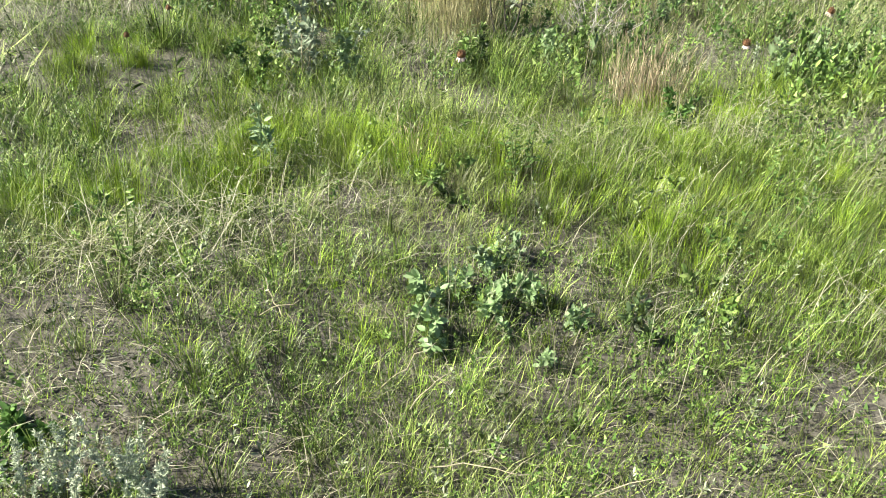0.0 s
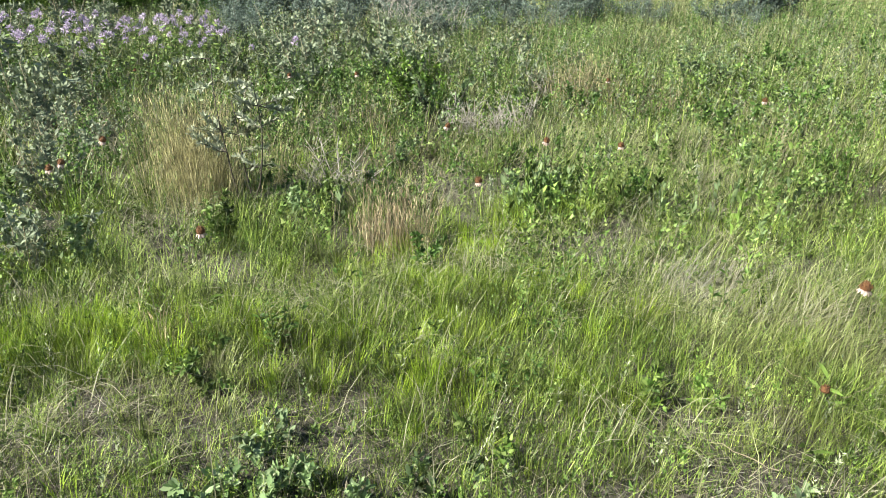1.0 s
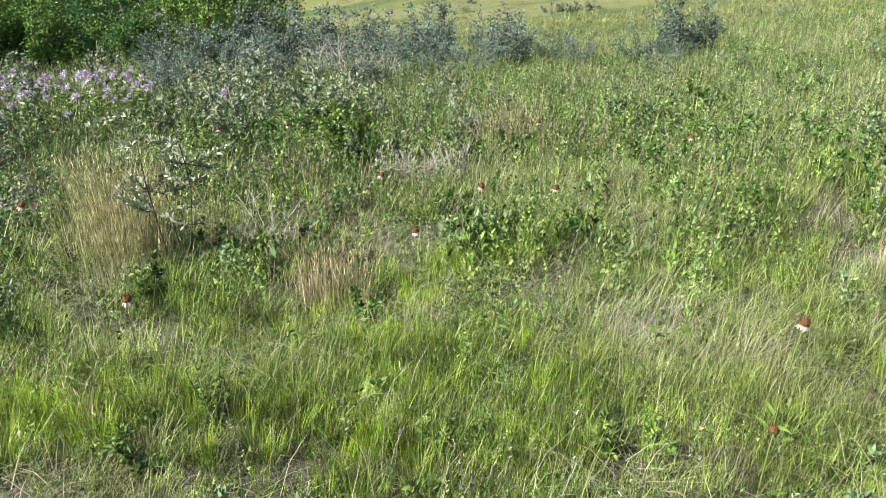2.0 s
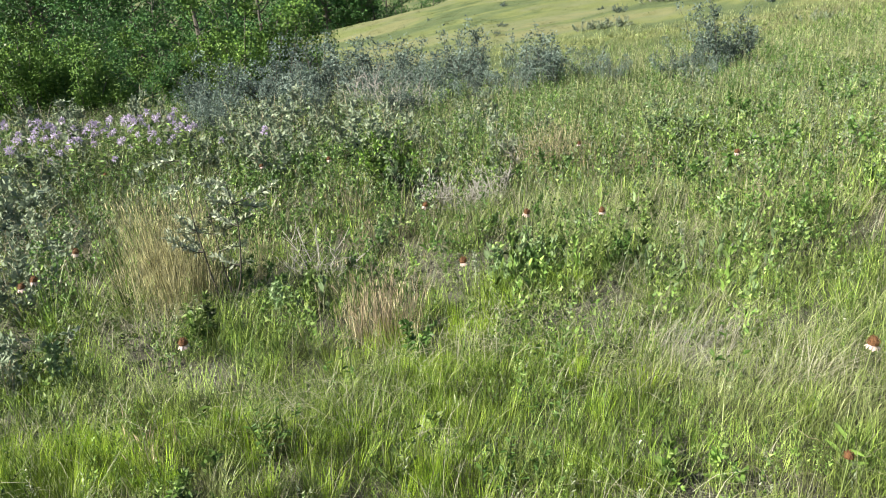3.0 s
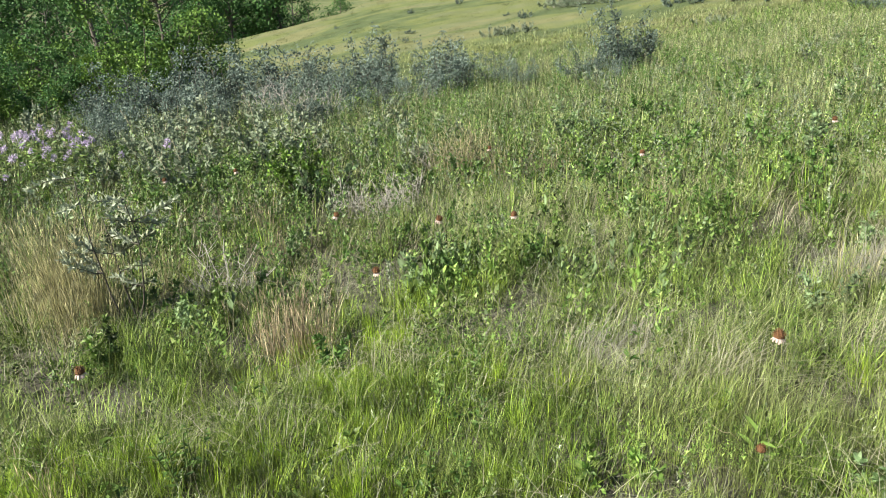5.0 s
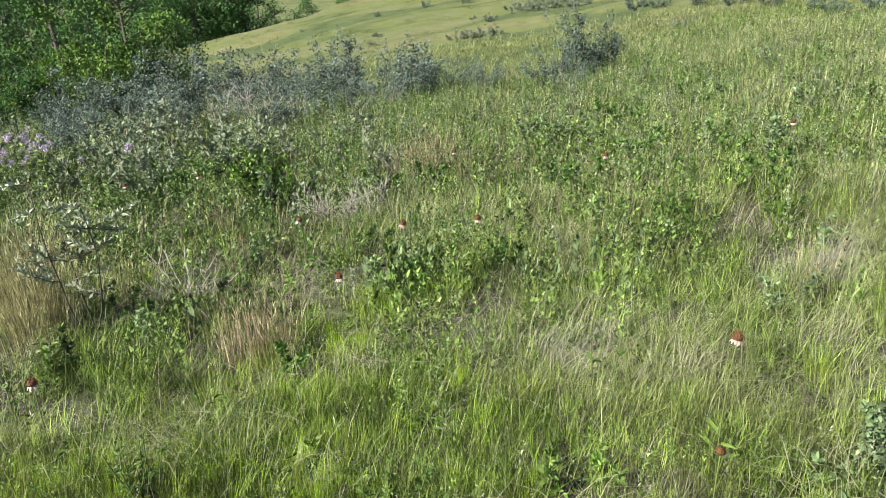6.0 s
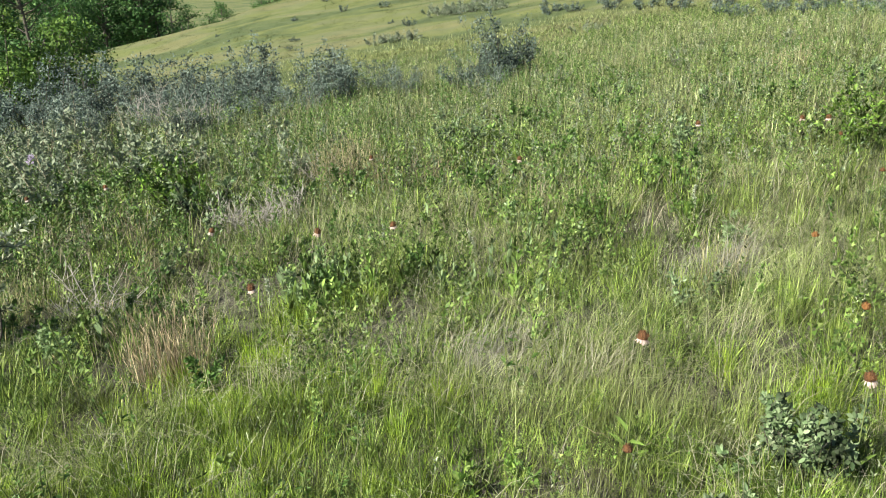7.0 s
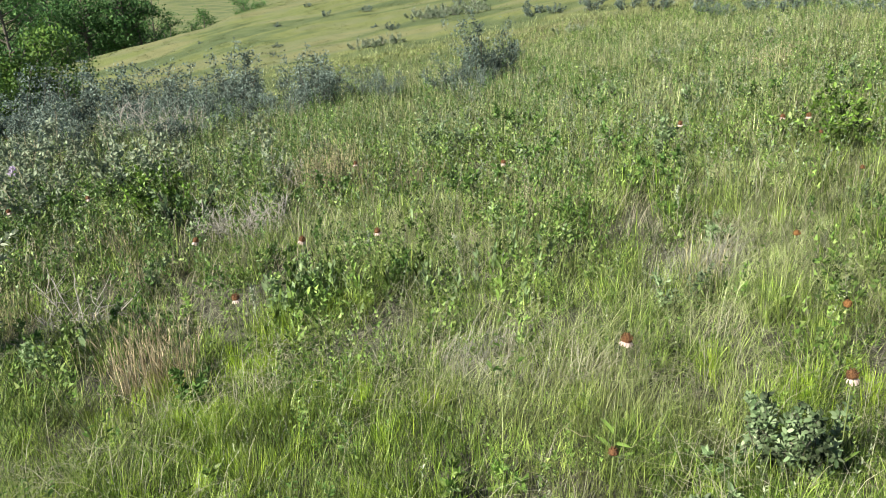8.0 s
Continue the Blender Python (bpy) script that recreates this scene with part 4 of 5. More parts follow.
def cone_mesh(radius, height, material, rng):
    """A domed, bristly flower cone: rings of short blunt spikes over a dome."""
    prof = [(0.5, -0.12), (1.0, -0.02), (0.97, 0.28), (0.76, 0.62), (0.42, 0.9), (0.0, 1.0)]
    v, f = [], []
    for k, (r, z) in enumerate(prof):
        for j in range(10):
            a = (j + 0.5 * (k % 2)) * 2 * math.pi / 10
            v.append((r * radius * math.cos(a), r * radius * math.sin(a), z * height))
    for k in range(5):
        f += [(k * 10 + j, k * 10 + (j + 1) % 10, (k + 1) * 10 + (j + 1) % 10, (k + 1) * 10 + j) for j in range(10)]
    n = 90
    t, a = rng.uniform(0.05, 1.0, n), rng.uniform(0, 2 * math.pi, n)
    rr = np.sqrt(np.maximum(1 - t ** 2.2, 0.02)) * radius
    p = np.stack([rr * np.cos(a), rr * np.sin(a), t * height * 0.98], 1)
    d = np.stack([np.cos(a) * (1.1 - t), np.sin(a) * (1.1 - t), 0.35 + t], 1)
    sv, sf = leaves(p, d, np.full(n, radius * 0.38), np.full(n, radius * 0.2), rng)
    vv, ff = joined([(v, [f]), (sv, sf)])
    return mesh_of("cone", vv, ff, material)


fr = np.random.RandomState(7)
PETALS = [petal_mesh(0.0195, 0.0058, d) for d in (0.5, 0.7, 0.95)]
CONES = [cone_mesh(0.0122, 0.0175, M_CONE, fr), cone_mesh(0.0094, 0.014, M_CONE, fr), cone_mesh(0.0105, 0.015, M_ORANGE, fr)]
LEAF = mesh_of("leaf", *leaves(np.zeros((1, 3)), np.array([[1.0, 0, 0.8]]), np.array([0.07]), np.array([0.011]), np.random.RandomState(3), True, 0.3), M_FORB)


def coneflower(x, y, height, petals=12, cone=0, drop=1, lean=None, label="pale coneflower with a rusty cone and drooping petals"):
    root = tagged(new("coneflower"), label, "flower", "coneflowers of the meadow")
    root.matrix_basis = stand(x, y)
    tip = np.array(lean if lean else (fr.uniform(-0.03, 0.03), fr.uniform(-0.03, 0.03)))
    s = np.linspace(0, 1, 6)
    line = np.stack([tip[0] * (s ** 2 - 1), tip[1] * (s ** 2 - 1), s * height - 0.01 * (1 - s)], 1)
    part("stem", mesh_of("stem", *tube(line, np.linspace(0.0018, 0.0013, 6), 5), M_STEM), root)
    tilt = (fr.uniform(-12, 12), fr.uniform(-12, 12))
    top = pose(0, 0, height, tilt[0], tilt[1], fr.uniform(0, 360))
    part("cone", CONES[cone], root).matrix_basis = top
    for k in range(petals):
        p = part("petal", PETALS[(drop + fr.randint(0, 2)) % 3], root)
        p.matrix_basis = top @ pose(0, 0, 0.001, fr.uniform(-8, 8), fr.uniform(-8, 14), k * 360 / max(petals, 1) + fr.uniform(-9, 9))
    for k in range(4):
        u = 0.04 + 0.07 * k
        part("leaf", LEAF, root).matrix_basis = pose(tip[0] * (u * u - 1), tip[1] * (u * u - 1), height * u, 0, fr.uniform(-25, 10), fr.uniform(0, 360))
    return root


BARE = "spent coneflower, rusty cone with no petals"
for spec in [(-0.69, 1.9, 0.291), (0.06, 2.53, 0.248), (-0.08, 3.44, 0.283), (0.33, 3.08, 0.285), (0.62, 3.03, 0.265), (0.91, 1.55, 0.323), (2.88, 3.42, 0.344), (2.45, 3.88, 0.341), (1.33, 1.32, 0.274), (2.8, 3.51, 0.333), (1.43, 3.84, 0.302), (-0.68, 4.8, 0.317), (-1.4, 2.9, 0.316), (-1.43, 2.62, 0.317), (-1.49, 2.64, 0.287), (-1.08, 4.76, 0.317), (0.85, 4.92, 0.276)]:
    coneflower(*spec, petals=fr.randint(12, 17), drop=fr.randint(0, 3))
for x, y, h, c in [(0.76, 1.31, 0.184, 1), (1.86, 2.18, 0.27, 2), (1.63, 1.68, 0.272, 2), (2.59, 2.72, 0.267, 1), (-2.06, 4.85, 0.317, 1), (-1.87, 2.17, 0.29, 1), (-1.91, 1.98, 0.24, 1), (2.86, 3.3, 0.29, 1)]:
    coneflower(x, y, h, 0, c, label=BARE)


def bergamot(rng):
    root = tagged(new("bergamot_flower"), "lilac wild bergamot with a ragged flower head", "flower", "bergamot patch")
    h = 0.44 * rng.uniform(0.85, 1.1)
    line = stalk_line(rng, (0, 0, -0.02), (rng.normal() * 0.08, rng.normal() * 0.08, 1), h, 0.2, 0.04, 5)
    part("stem", mesh_of("stem", *tube(line, np.linspace(0.003, 0.002, 5), 4), M_STEM), root)
    n = 46
    d = unit(rng.normal(size=(n, 3)) + np.array([0, 0, 0.3]))
    v, f = leaves(line[-1] + d * 0.008, d, rng.uniform(0.016, 0.03, n), np.full(n, 0.007), rng)
    part("flower_head", mesh_of("flower_head", v, f, M_LILAC), root)
    k = 14
    u = rng.uniform(0.15, 0.95, k) * 3.99
    i = u.astype(int)
    p = line[i] + (line[i + 1] - line[i]) * (u - i)[:, None]
    v, f = leaves(p, np.concatenate([rng.normal(size=(k, 2)), rng.uniform(0, 0.6, (k, 1))], 1), rng.uniform(0.035, 0.06, k), np.full(k, 0.018), rng, True)
    tagged(part("leaf_spray", mesh_of("leaf_spray", v, f, M_FORB), root), kind="stuff")
    return root


br = np.random.RandomState(17)
heads = [bergamot(np.random.RandomState(200 + i)) for i in range(5)]
places = []
for _ in range(170):
    a, r = br.uniform(17.5, 34), 5.9 + 1.6 * br.rand() ** 0.7
    places.append((-r * math.sin(radians(a)), r * math.cos(radians(a)), br.uniform(0.85, 1.15)))
places += [(-1.72, 5.9, 1.0), (-1.60, 6.0, 1.0), (-1.35, 5.8, 1.0), (-1.28, 5.9, 0.95), (-2.0, 6.2, 1.05)]
spread_things(heads, places, br)


# ---- single plants ----
def plant(x, y, *args, turn=0.0, lean=(0, 0), **kw):
    ob = bush(*args, **kw)
    ob.matrix_basis = stand(x, y, 1, turn, 0.01, lean)
    return ob


R = np.random.RandomState


def sapling(x, y, seed):
    """A little tree: two dark stems, level branches and narrow silvery leaves."""
    rng = R(seed)
    root = tagged(new("silverberry_sapling"), "slender dark-stemmed sapling with narrow silvery leaves", "sapling")
    root.matrix_basis = stand(x, y)
    for k, (lean, tall) in enumerate(((-0.04, 0.64), (0.08, 0.60), (0.02, 0.48))):
        line = stalk_line(rng, (0.02 * k, 0, -0.02), (lean * 2, rng.normal() * 0.05, 1), tall, 0.2, 0.10, 8)
        part("branch", mesh_of("branch", *tube(line, np.linspace(0.0042, 0.0016, 8), 5), M_BARK), root)
        lp, ld = [], []
        for _ in range(8):
            i = rng.randint(3, 8)
            a = rng.choice((0, math.pi)) + rng.normal() * 0.8
            twig = stalk_line(rng, line[i], (math.cos(a), math.sin(a), rng.uniform(-0.1, 0.35)), rng.uniform(0.08, 0.18), 0.25, 0.12, 6)
            part("branch", mesh_of("branch", *tube(twig, np.linspace(0.0024, 0.001, 6), 4), M_BARK), root)
            u = rng.uniform(0.15, 1.0, 60) * 4.99
            iu = u.astype(int)
            lp.append(twig[iu] + (twig[iu + 1] - twig[iu]) * (u - iu)[:, None])
            ld.append(unit(twig[iu + 1] - twig[iu]) * 0.6 + rng.normal(size=(60, 3)) * 0.6 + np.array([0, 0, 0.35]))
        lp, ld = np.concatenate(lp), np.concatenate(ld)
        size = rng.uniform(0.017, 0.032, len(lp))
        tagged(part("foliage", mesh_of("foliage", *leaves(lp, ld, size, size * 0.36, rng), M_SAGE if k < 2 else M_OLIVE), root), kind="stuff")


sapling(-0.87, 2.95, 306)
plant(-0.30, 5.15, "leafy_bush", "low rounded bush with bright green leaves", "bush", M_BARK, M_LUSH, R(302),
      stems=13, height=0.42, spread=0.6, twigs=11, per_twig=13, leaf=0.032, leaf_ratio=0.5, stem_radius=0.004)
plant(3.45, 3.80, "leafy_bush", "airy upright bush with bright green leaves on the slope", "bush", M_STEM, M_LUSH, R(303),
      stems=12, height=0.52, spread=0.5, twigs=9, per_twig=9, leaf=0.034, leaf_ratio=0.45, stem_radius=0.003, upright=0.8)
plant(2.60, 4.30, "meadow_bushlet", "narrow dark-leaved bushlet standing in the grass", "bush", M_BARK, M_DUSTY, R(361),
      stems=5, height=0.36, spread=0.2, twigs=12, per_twig=10, leaf=0.026, leaf_ratio=0.5, stem_radius=0.003, upright=1.0, twig_len=0.2)
plant(1.62, 5.55, "meadow_bushlet", "dark grey-green bushlet on the slope", "bush", M_BARK, M_DUSTY, R(362),
      stems=8, height=0.36, spread=0.6, twigs=10, per_twig=12, leaf=0.03, leaf_ratio=0.5, stem_radius=0.003)
for k, (x, y) in enumerate([(1.86, 4.38), (1.98, 4.30), (1.17, 4.67), (1.30, 4.75), (1.80, 4.20), (-0.78, 3.02)]):
    plant(x, y, "meadow_bushlet", "low dark green leafy bushlet in the grass", "bush", M_STEM, M_DEEP, R(365 + k),
          stems=7, height=0.18, spread=0.8, twigs=8, per_twig=9, leaf=0.026, leaf_ratio=0.45, stem_radius=0.002)
for k, (x, y, h) in enumerate([(-1.00, 0.45, 0.09), (-0.94, 0.45, 0.07), (-1.38, 1.17, 0.10)]):
    plant(x, y, "dark_herb", "dark green broad-leaved herb beside the sage", "plant", M_STEM, M_DEEP, R(375 + k),
          stems=6, height=h, spread=0.7, twigs=6, per_twig=8, leaf=0.024, leaf_ratio=0.45, stem_radius=0.002, big=True)
plant(1.24, 1.38, "snowberry_bush", "small dense bush with round grey-green leaves", "bush", M_BARK, M_DUSTY, R(304),
      stems=14, height=0.25, spread=0.42, twigs=12, per_twig=13, leaf=0.018, leaf_ratio=0.6, stem_radius=0.0025, big=True)
plant(1.05, 1.33, "snowberry_bush", "low spray of round grey-green leaves", "bush", M_BARK, M_DUSTY, R(305),
      stems=5, height=0.12, spread=0.9, twigs=6, per_twig=9, leaf=0.020, leaf_ratio=0.65, stem_radius=0.002, big=True)
plant(-0.40, 1.08, "milkvetch", "pale green leafy clump on open soil", "plant", M_STEM, M_PALELEAF, R(306),
      stems=11, height=0.13, spread=0.9, twigs=7, per_twig=9, leaf=0.022, leaf_ratio=0.6, stem_radius=0.002, big=True)
plant(-0.24, 1.12, "milkvetch", "small pale green leafy clump on open soil", "plant", M_STEM, M_PALELEAF, R(307),
      stems=8, height=0.11, spread=1.0, twigs=7, per_twig=10, leaf=0.018, leaf_ratio=0.55, stem_radius=0.002, big=True)
for k, (x, y, h) in enumerate([(-0.57, 1.60, 0.13), (-0.33, 1.27, 0.12), (0.09, 1.34, 0.10), (0.02, 1.22, 0.09), (0.55, 1.55, 0.12), (0.98, 1.20, 0.10), (-0.02, 1.75, 0.10), (0.72, 1.12, 0.09)]):
    plant(x, y, "broad_leaved_herb", "low herb with soft broad green leaves", "plant", M_STEM, M_DUSTY if k % 2 else M_FORB, R(310 + k),
          stems=6, height=h, spread=0.8, twigs=6, per_twig=8, leaf=0.021, leaf_ratio=0.5, stem_radius=0.002, big=True)
plant(-1.12, 1.52, "leafy_stalk", "upright blue-green stalk with paired leaves", "plant", M_STEM, M_BLUEGREEN, R(320),
      stems=2, height=0.34, spread=0.12, twigs=16, per_twig=5, leaf=0.03, leaf_ratio=0.33, stem_radius=0.003, upright=1.0, twig_len=0.16, big=True)
for k, (x, y, h) in enumerate([(1.46, 5.15, 0.34), (1.36, 5.3, 0.28), (-0.12, 2.30, 0.2), (0.26, 3.05, 0.26), (0.38, 3.10, 0.26), (0.32, 2.90, 0.22), (0.46, 3.05, 0.22), (0.22, 2.92, 0.2), (0.66, 3.0, 0.2),
                               (-0.52, 2.96, 0.24), (-0.60, 2.80, 0.22), (-0.38, 3.0, 0.2), (-0.86, 2.6, 0.22), (1.3, 3.5, 0.22), (1.62, 3.55, 0.22), (0.95, 3.5, 0.22), (2.0, 2.85, 0.2), (-1.55, 2.2, 0.26), (-1.7, 2.6, 0.28), (-1.25, 2.3, 0.22)]):
    plant(x, y, "leafy_stalk", "green upright leafy stalk in the grass", "plant", M_STEM, (M_FORB, M_PALELEAF, M_DEEP)[k % 3], R(330 + k),
          stems=4, height=h, spread=0.3, twigs=12, per_twig=8, leaf=0.023, leaf_ratio=0.45, stem_radius=0.002, upright=0.9, twig_len=0.25)
for k, (x, y, h) in enumerate([(0.13, 3.08, 0.24), (0.66, 3.45, 0.24), (-0.12, 2.55, 0.18), (1.02, 3.2, 0.2), (2.1, 3.3, 0.22)]):
    plant(x, y, "woolly_spike", "pale woolly upright flower spike", "plant", M_SAGE, M_SAGE, R(350 + k),
          stems=1, height=h, spread=0.08, twigs=26, per_twig=6, leaf=0.012, leaf_ratio=0.5, stem_radius=0.0025, upright=1.0, twig_len=0.06, leaf_from=0.3)
for k, (x, y) in enumerate([(-0.86, 0.36), (-0.80, 0.40), (-0.715, 0.44), (-0.67, 0.42)]):
    plant(x, y, "sage_plant", "feathery pale silver sage on dry soil", "plant", M_SAGE, M_SAGE, R(340 + k),
          stems=6, height=0.19, spread=0.35, twigs=26, per_twig=13, leaf=0.0085, leaf_ratio=0.24, stem_radius=0.0014, upright=1.5, twig_len=0.08, leaf_from=0.15)


def dock(x, y, height, seed, material):
    """Upright plant with large single leaves on one stalk, each leaf a piece of its own."""
    rng = R(seed)
    root = tagged(new("broadleaf_plant"), "upright plant with large grey-green oval leaves", "plant", "broadleaf plants")
    root.matrix_basis = stand(x, y, 1, rng.uniform(0, 360))
    line = stalk_line(rng, (0, 0, -0.02), (rng.normal() * 0.1, rng.normal() * 0.1, 1), height, 0.2, 0.05, 6)
    part("stem", mesh_of("stem", *tube(line, np.linspace(0.003, 0.0015, 6), 5), M_STEM), root)
    for k in range(rng.randint(11, 16)):
        u = rng.uniform(0.05, 0.95) * 4.99
        i = int(u)
        p = line[i] + (line[i + 1] - line[i]) * (u - i)
        a, size = rng.uniform(0, 2 * math.pi), rng.uniform(0.042, 0.08) * (1.15 - u / 8)
        v, f = leaves(p[None], np.array([[math.cos(a), math.sin(a), rng.uniform(1.4, 3.6)]]), np.array([size]), np.array([size * 0.36]), rng, True, 0.12)
        part("leaf", mesh_of("leaf", v, f, material), root)
    return root


dr = R(77)
dock_places = [(dr.uniform(0.12, 1.28), dr.uniform(2.72, 3.2), dr.uniform(0.15, 0.24)) for _ in range(26)] + [(dr.normal(0.34, 0.09), dr.normal(3.0, 0.09), dr.uniform(0.2, 0.27)) for _ in range(9)]
dock_places += [(0.98, 2.62, 0.16), (1.06, 2.58, 0.15), (1.02, 2.70, 0.17), (1.62, 3.8, 0.22), (1.55, 3.7, 0.22), (0.95, 3.9, 0.2), (-0.55, 3.0, 0.2), (-0.48, 2.9, 0.2)]
for k, (x, y, h) in enumerate(dock_places):
    dock(x, y, h, 400 + k, (M_PALELEAF, M_FORB, M_DUSTY, M_FORB)[k % 4])


# ---- single tufts of dry grass ----
def dry_tuft(x, y, count, radius, height, material, label, seed, bend=0.24, heading=None, ears=True):
    """A tuft of stiff stalks, some with a narrow seed ear."""
    rng = R(seed)
    count, radius = int(count * (0.55 if material is M_RUST else 0.75)), radius * 1.15
    root = tagged(new("dry_grass_tuft"), label, "grass tuft", "dry tufts")
    root.matrix_basis = stand(x, y)
    a = rng.uniform(0, 2 * math.pi, count)
    r = np.abs(rng.normal(size=count)) * radius * 0.55
    bx, by = r * np.cos(a), r * np.sin(a)
    z0 = float(ground_height(x, y))
    bz = ground_height(x + bx, y + by) - z0 - 0.01
    h = height * rng.uniform(0.3, 1.1, count)
    head = a + rng.normal(size=count) * 0.6 if heading is None else rng.normal(heading, 0.45, count)
    bd = bend * rng.uniform(0.2, 1.5, count)
    tagged(part("stalk_tuft", mesh_of("stalk_tuft", *blades(bx, by, bz, h, rng.uniform(0.001, 0.0021, count), head, bd), material), root), kind="stuff")
    if ears:
        pick = rng.rand(count) < 0.7
        go = np.stack([np.cos(head), np.sin(head)], 1)
        tip = np.stack([bx + go[:, 0] * bd * h * 0.8, by + go[:, 1] * bd * h * 0.8, bz + h * (0.88 - 0.38 * bd * 0.8)], 1)[pick]
        d = np.stack([go[:, 0] * bd, go[:, 1] * bd, 1 - 0.5 * bd], 1)[pick] + rng.normal(size=(pick.sum(), 3)) * 0.15
        ears_part = part("seed_ear", mesh_of("seed_ear", *leaves(tip, d, rng.uniform(0.02, 0.045, pick.sum()), rng.uniform(0.0014, 0.003, pick.sum()), rng), material), root, "feathery dry seed ears")
        tagged(ears_part, kind="stuff")
    return root


TAN = "clump of tan dry grass with seed ears"
for k, (x, y, n, r, h, m) in enumerate([(-1.14, 3.15, 900, 0.17, 0.52, M_TAN), (-1.02, 3.05, 620, 0.14, 0.46, M_TAN), (-1.24, 3.25, 620, 0.15, 0.50, M_TAN), (-1.06, 2.92, 320, 0.12, 0.32, M_TAN),
                                       (-0.21, 2.50, 340, 0.09, 0.37, M_RUST), (-0.30, 2.52, 220, 0.09, 0.30, M_RUST), (-0.13, 2.46, 180, 0.06, 0.30, M_RUST),
                                       (0.74, 5.35, 380, 0.16, 0.38, M_RUST), (0.86, 5.5, 320, 0.15, 0.40, M_TAN), (0.64, 5.55, 320, 0.15, 0.40, M_TAN), (0.98, 5.15, 200, 0.16, 0.3, M_RUST), (1.25, 4.85, 140, 0.12, 0.28, M_RUST),
                                       (5.3, 7.1, 300, 0.22, 0.35, M_RUST), (5.45, 6.95, 300, 0.22, 0.35, M_RUST), (-0.55, 4.5, 160, 0.12, 0.3, M_RUST), (-0.85, 3.5, 200, 0.12, 0.3, M_TAN), (-0.4, 3.9, 120, 0.1, 0.26, M_RUST),
                                       (1.55, 3.85, 120, 0.12, 0.24, M_RUST), (-0.75, 1.72, 70, 0.06, 0.2, M_RUST), (1.7, 2.45, 120, 0.1, 0.24, M_TAN)]):
    dry_tuft(x, y, n, r, h, m, TAN if m is M_TAN else "clump of rusty dry grass with seed ears", 500 + k)
COMBED = "pale straw-coloured grass clump combed flat by the wind"
for k, (x, y, n, h) in enumerate([(1.62, 2.20, 110, 0.24), (1.50, 2.05, 90, 0.22), (1.75, 2.35, 90, 0.25), (0.98, 1.95, 150, 0.22), (0.70, 1.95, 130, 0.2), (0.85, 2.20, 130, 0.22), (0.45, 2.05, 100, 0.18), (1.95, 2.75, 150, 0.3), (1.15, 2.2, 120, 0.22), (0.62, 2.3, 110, 0.2)]):
    dry_tuft(x, y, n, 0.12, h, M_PALESTRAW if k % 2 else M_SILKY, COMBED, 540 + k, 1.75, 0.6, False)
MATTED = "bleached grey grass clump lying matted over the green"
for k, (x, y, n, h) in enumerate([(0.65, 2.21, 110, 0.19), (0.74, 2.22, 130, 0.2), (0.84, 2.25, 110, 0.2), (0.67, 2.12, 90, 0.17), (1.57, 2.52, 110, 0.22), (1.72, 2.64, 140, 0.24), (1.73, 2.49, 110, 0.22), (1.91, 2.66, 120, 0.24), (0.49, 2.37, 70, 0.18), (0.37, 2.29, 60, 0.16), (-0.03, 1.71, 70, 0.13), (0.05, 1.72, 70, 0.13), (0.85, 1.97, 60, 0.16)]):
    dry_tuft(x, y, n, 0.10, h, M_LITTER, MATTED, 570 + k, 1.7, 0.5, False)

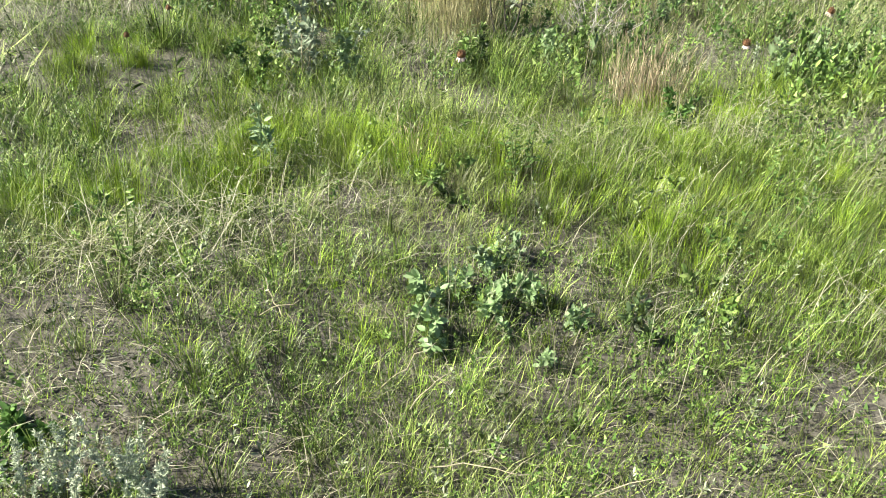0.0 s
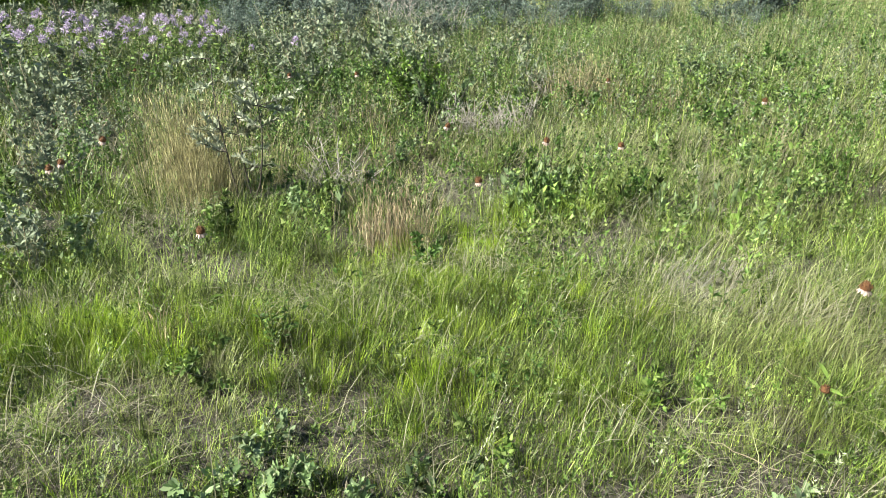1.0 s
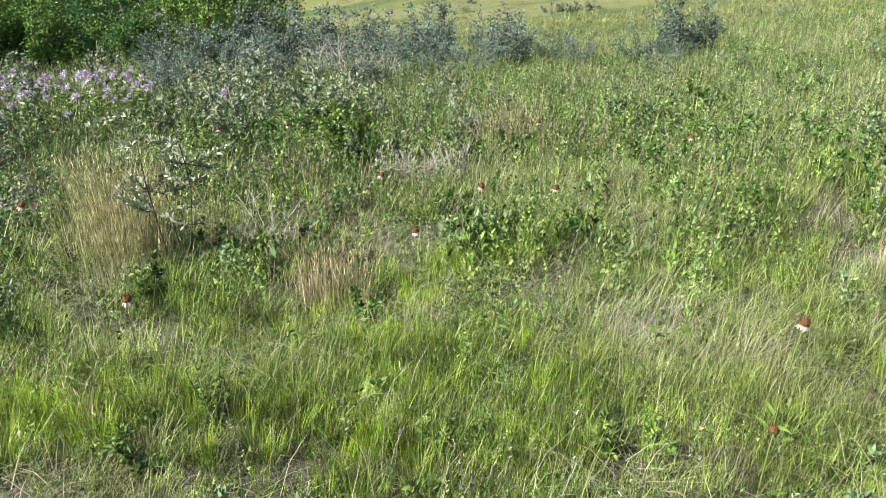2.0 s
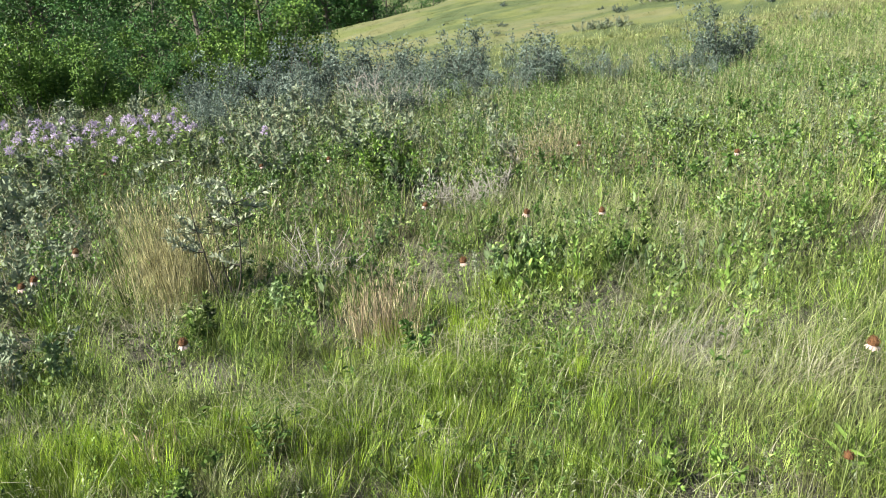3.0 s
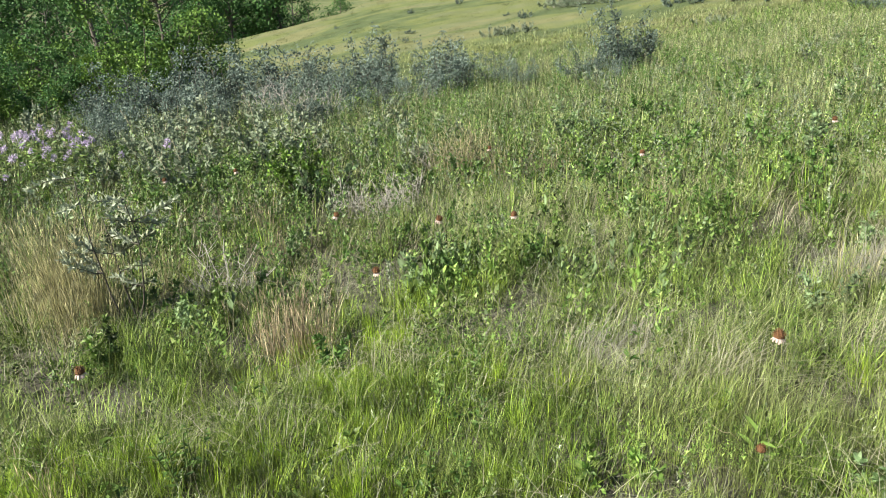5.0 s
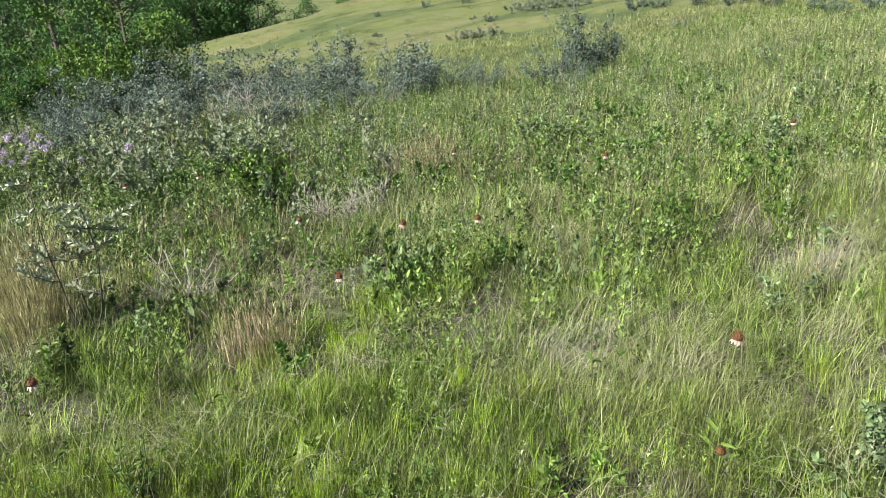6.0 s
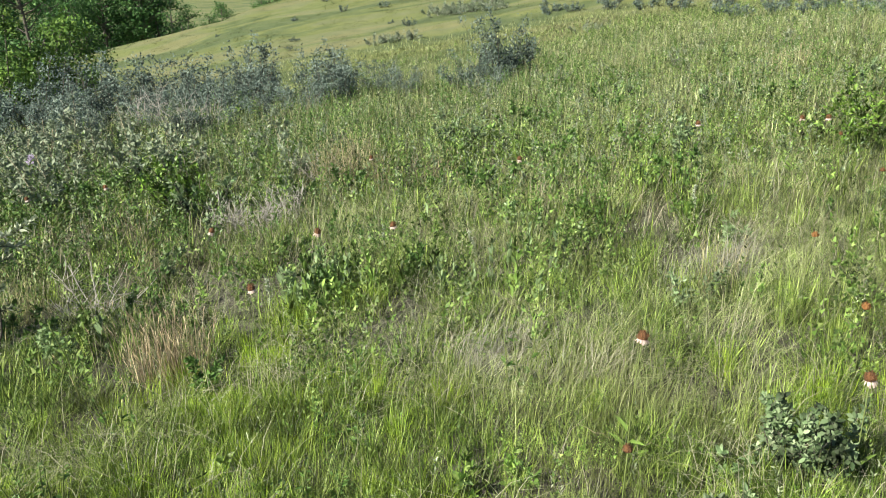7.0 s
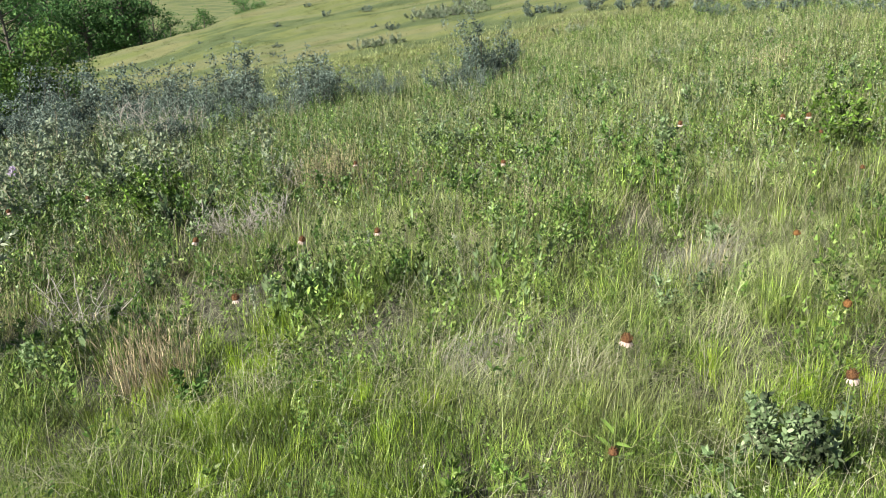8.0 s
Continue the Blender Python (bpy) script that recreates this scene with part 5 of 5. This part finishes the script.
# dead grey twigs and fallen stalks
def dead_bush(x, y, height, seed):
    rng = R(seed)
    root = tagged(new("dead_shrub"), "leafless grey dead shrub with fine twigs", "dead shrub")
    root.matrix_basis = stand(x, y)
    pieces = []
    for _ in range(12):
        a = rng.uniform(0, 2 * math.pi)
        line = stalk_line(rng, (0, 0, -0.02), (math.cos(a) * 0.7, math.sin(a) * 0.7, 0.8), height * rng.uniform(0.6, 1.1), 0.2, 0.12, 6)
        part("branch", mesh_of("branch", *tube(line, np.linspace(0.0035, 0.0012, 6), 4), M_DEADWOOD), root)
        for _ in range(11):
            i = rng.randint(1, 5)
            pieces.append(tube(stalk_line(rng, line[i], unit(rng.normal(size=3) + np.array([0, 0, 0.6])), height * rng.uniform(0.15, 0.4), 0.2, 0.15, 4), np.linspace(0.0018, 0.0008, 4), 3))
    tagged(part("twig_spray", mesh_of("twig_spray", *joined(pieces), M_DEADWOOD), root), kind="stuff")


for k, (x, y, h) in enumerate([(0.12, 4.45, 0.34), (0.28, 4.6, 0.3), (-0.05, 4.6, 0.3), (-0.56, 3.3, 0.3), (0.6, 5.6, 0.3), (-0.3, 8.6, 0.6), (-0.6, 9.0, 0.7), (-0.9, 9.2, 0.6)]):
    dead_bush(x, y, h, 560 + k)


def fallen_stalk(x, y, length, turn, seed):
    rng = R(seed)
    s = np.linspace(0, 1, 7)
    line = np.stack([length * (s - 0.5), 0.008 * np.sin(s * 3) + 0.0025 * rng.normal(size=7), 0.008 + 0.03 * s + 0.003 * rng.normal(size=7)], 1)
    ob = tagged(new("fallen_stalk", mesh_of("fallen_stalk", *tube(line, np.linspace(0.0015, 0.0006, 7), 5), M_PALEWOOD)), "pale dry stalk lying across the grass", "dry stalk", "fallen stalks")
    ob.matrix_basis = pose(x, y, float(ground_height(x, y)) + 0.02, 0, rng.uniform(-12, 2), turn)


for k, (x, y, l, a) in enumerate([(-0.42, 0.88, 0.14, 55), (-0.36, 0.84, 0.10, 62), (-0.22, 0.68, 0.16, 12), (0.0, 0.72, 0.16, 30), (0.62, 1.28, 0.14, 160), (0.95, 2.48, 0.26, 120), (-0.75, 0.95, 0.10, 140), (-0.72, 0.92, 0.08, 30),
                                 (0.85, 1.62, 0.12, 170), (1.45, 1.75, 0.14, 10), (0.95, 1.55, 0.12, 20)]):
    fallen_stalk(x, y, l, a, 580 + k)
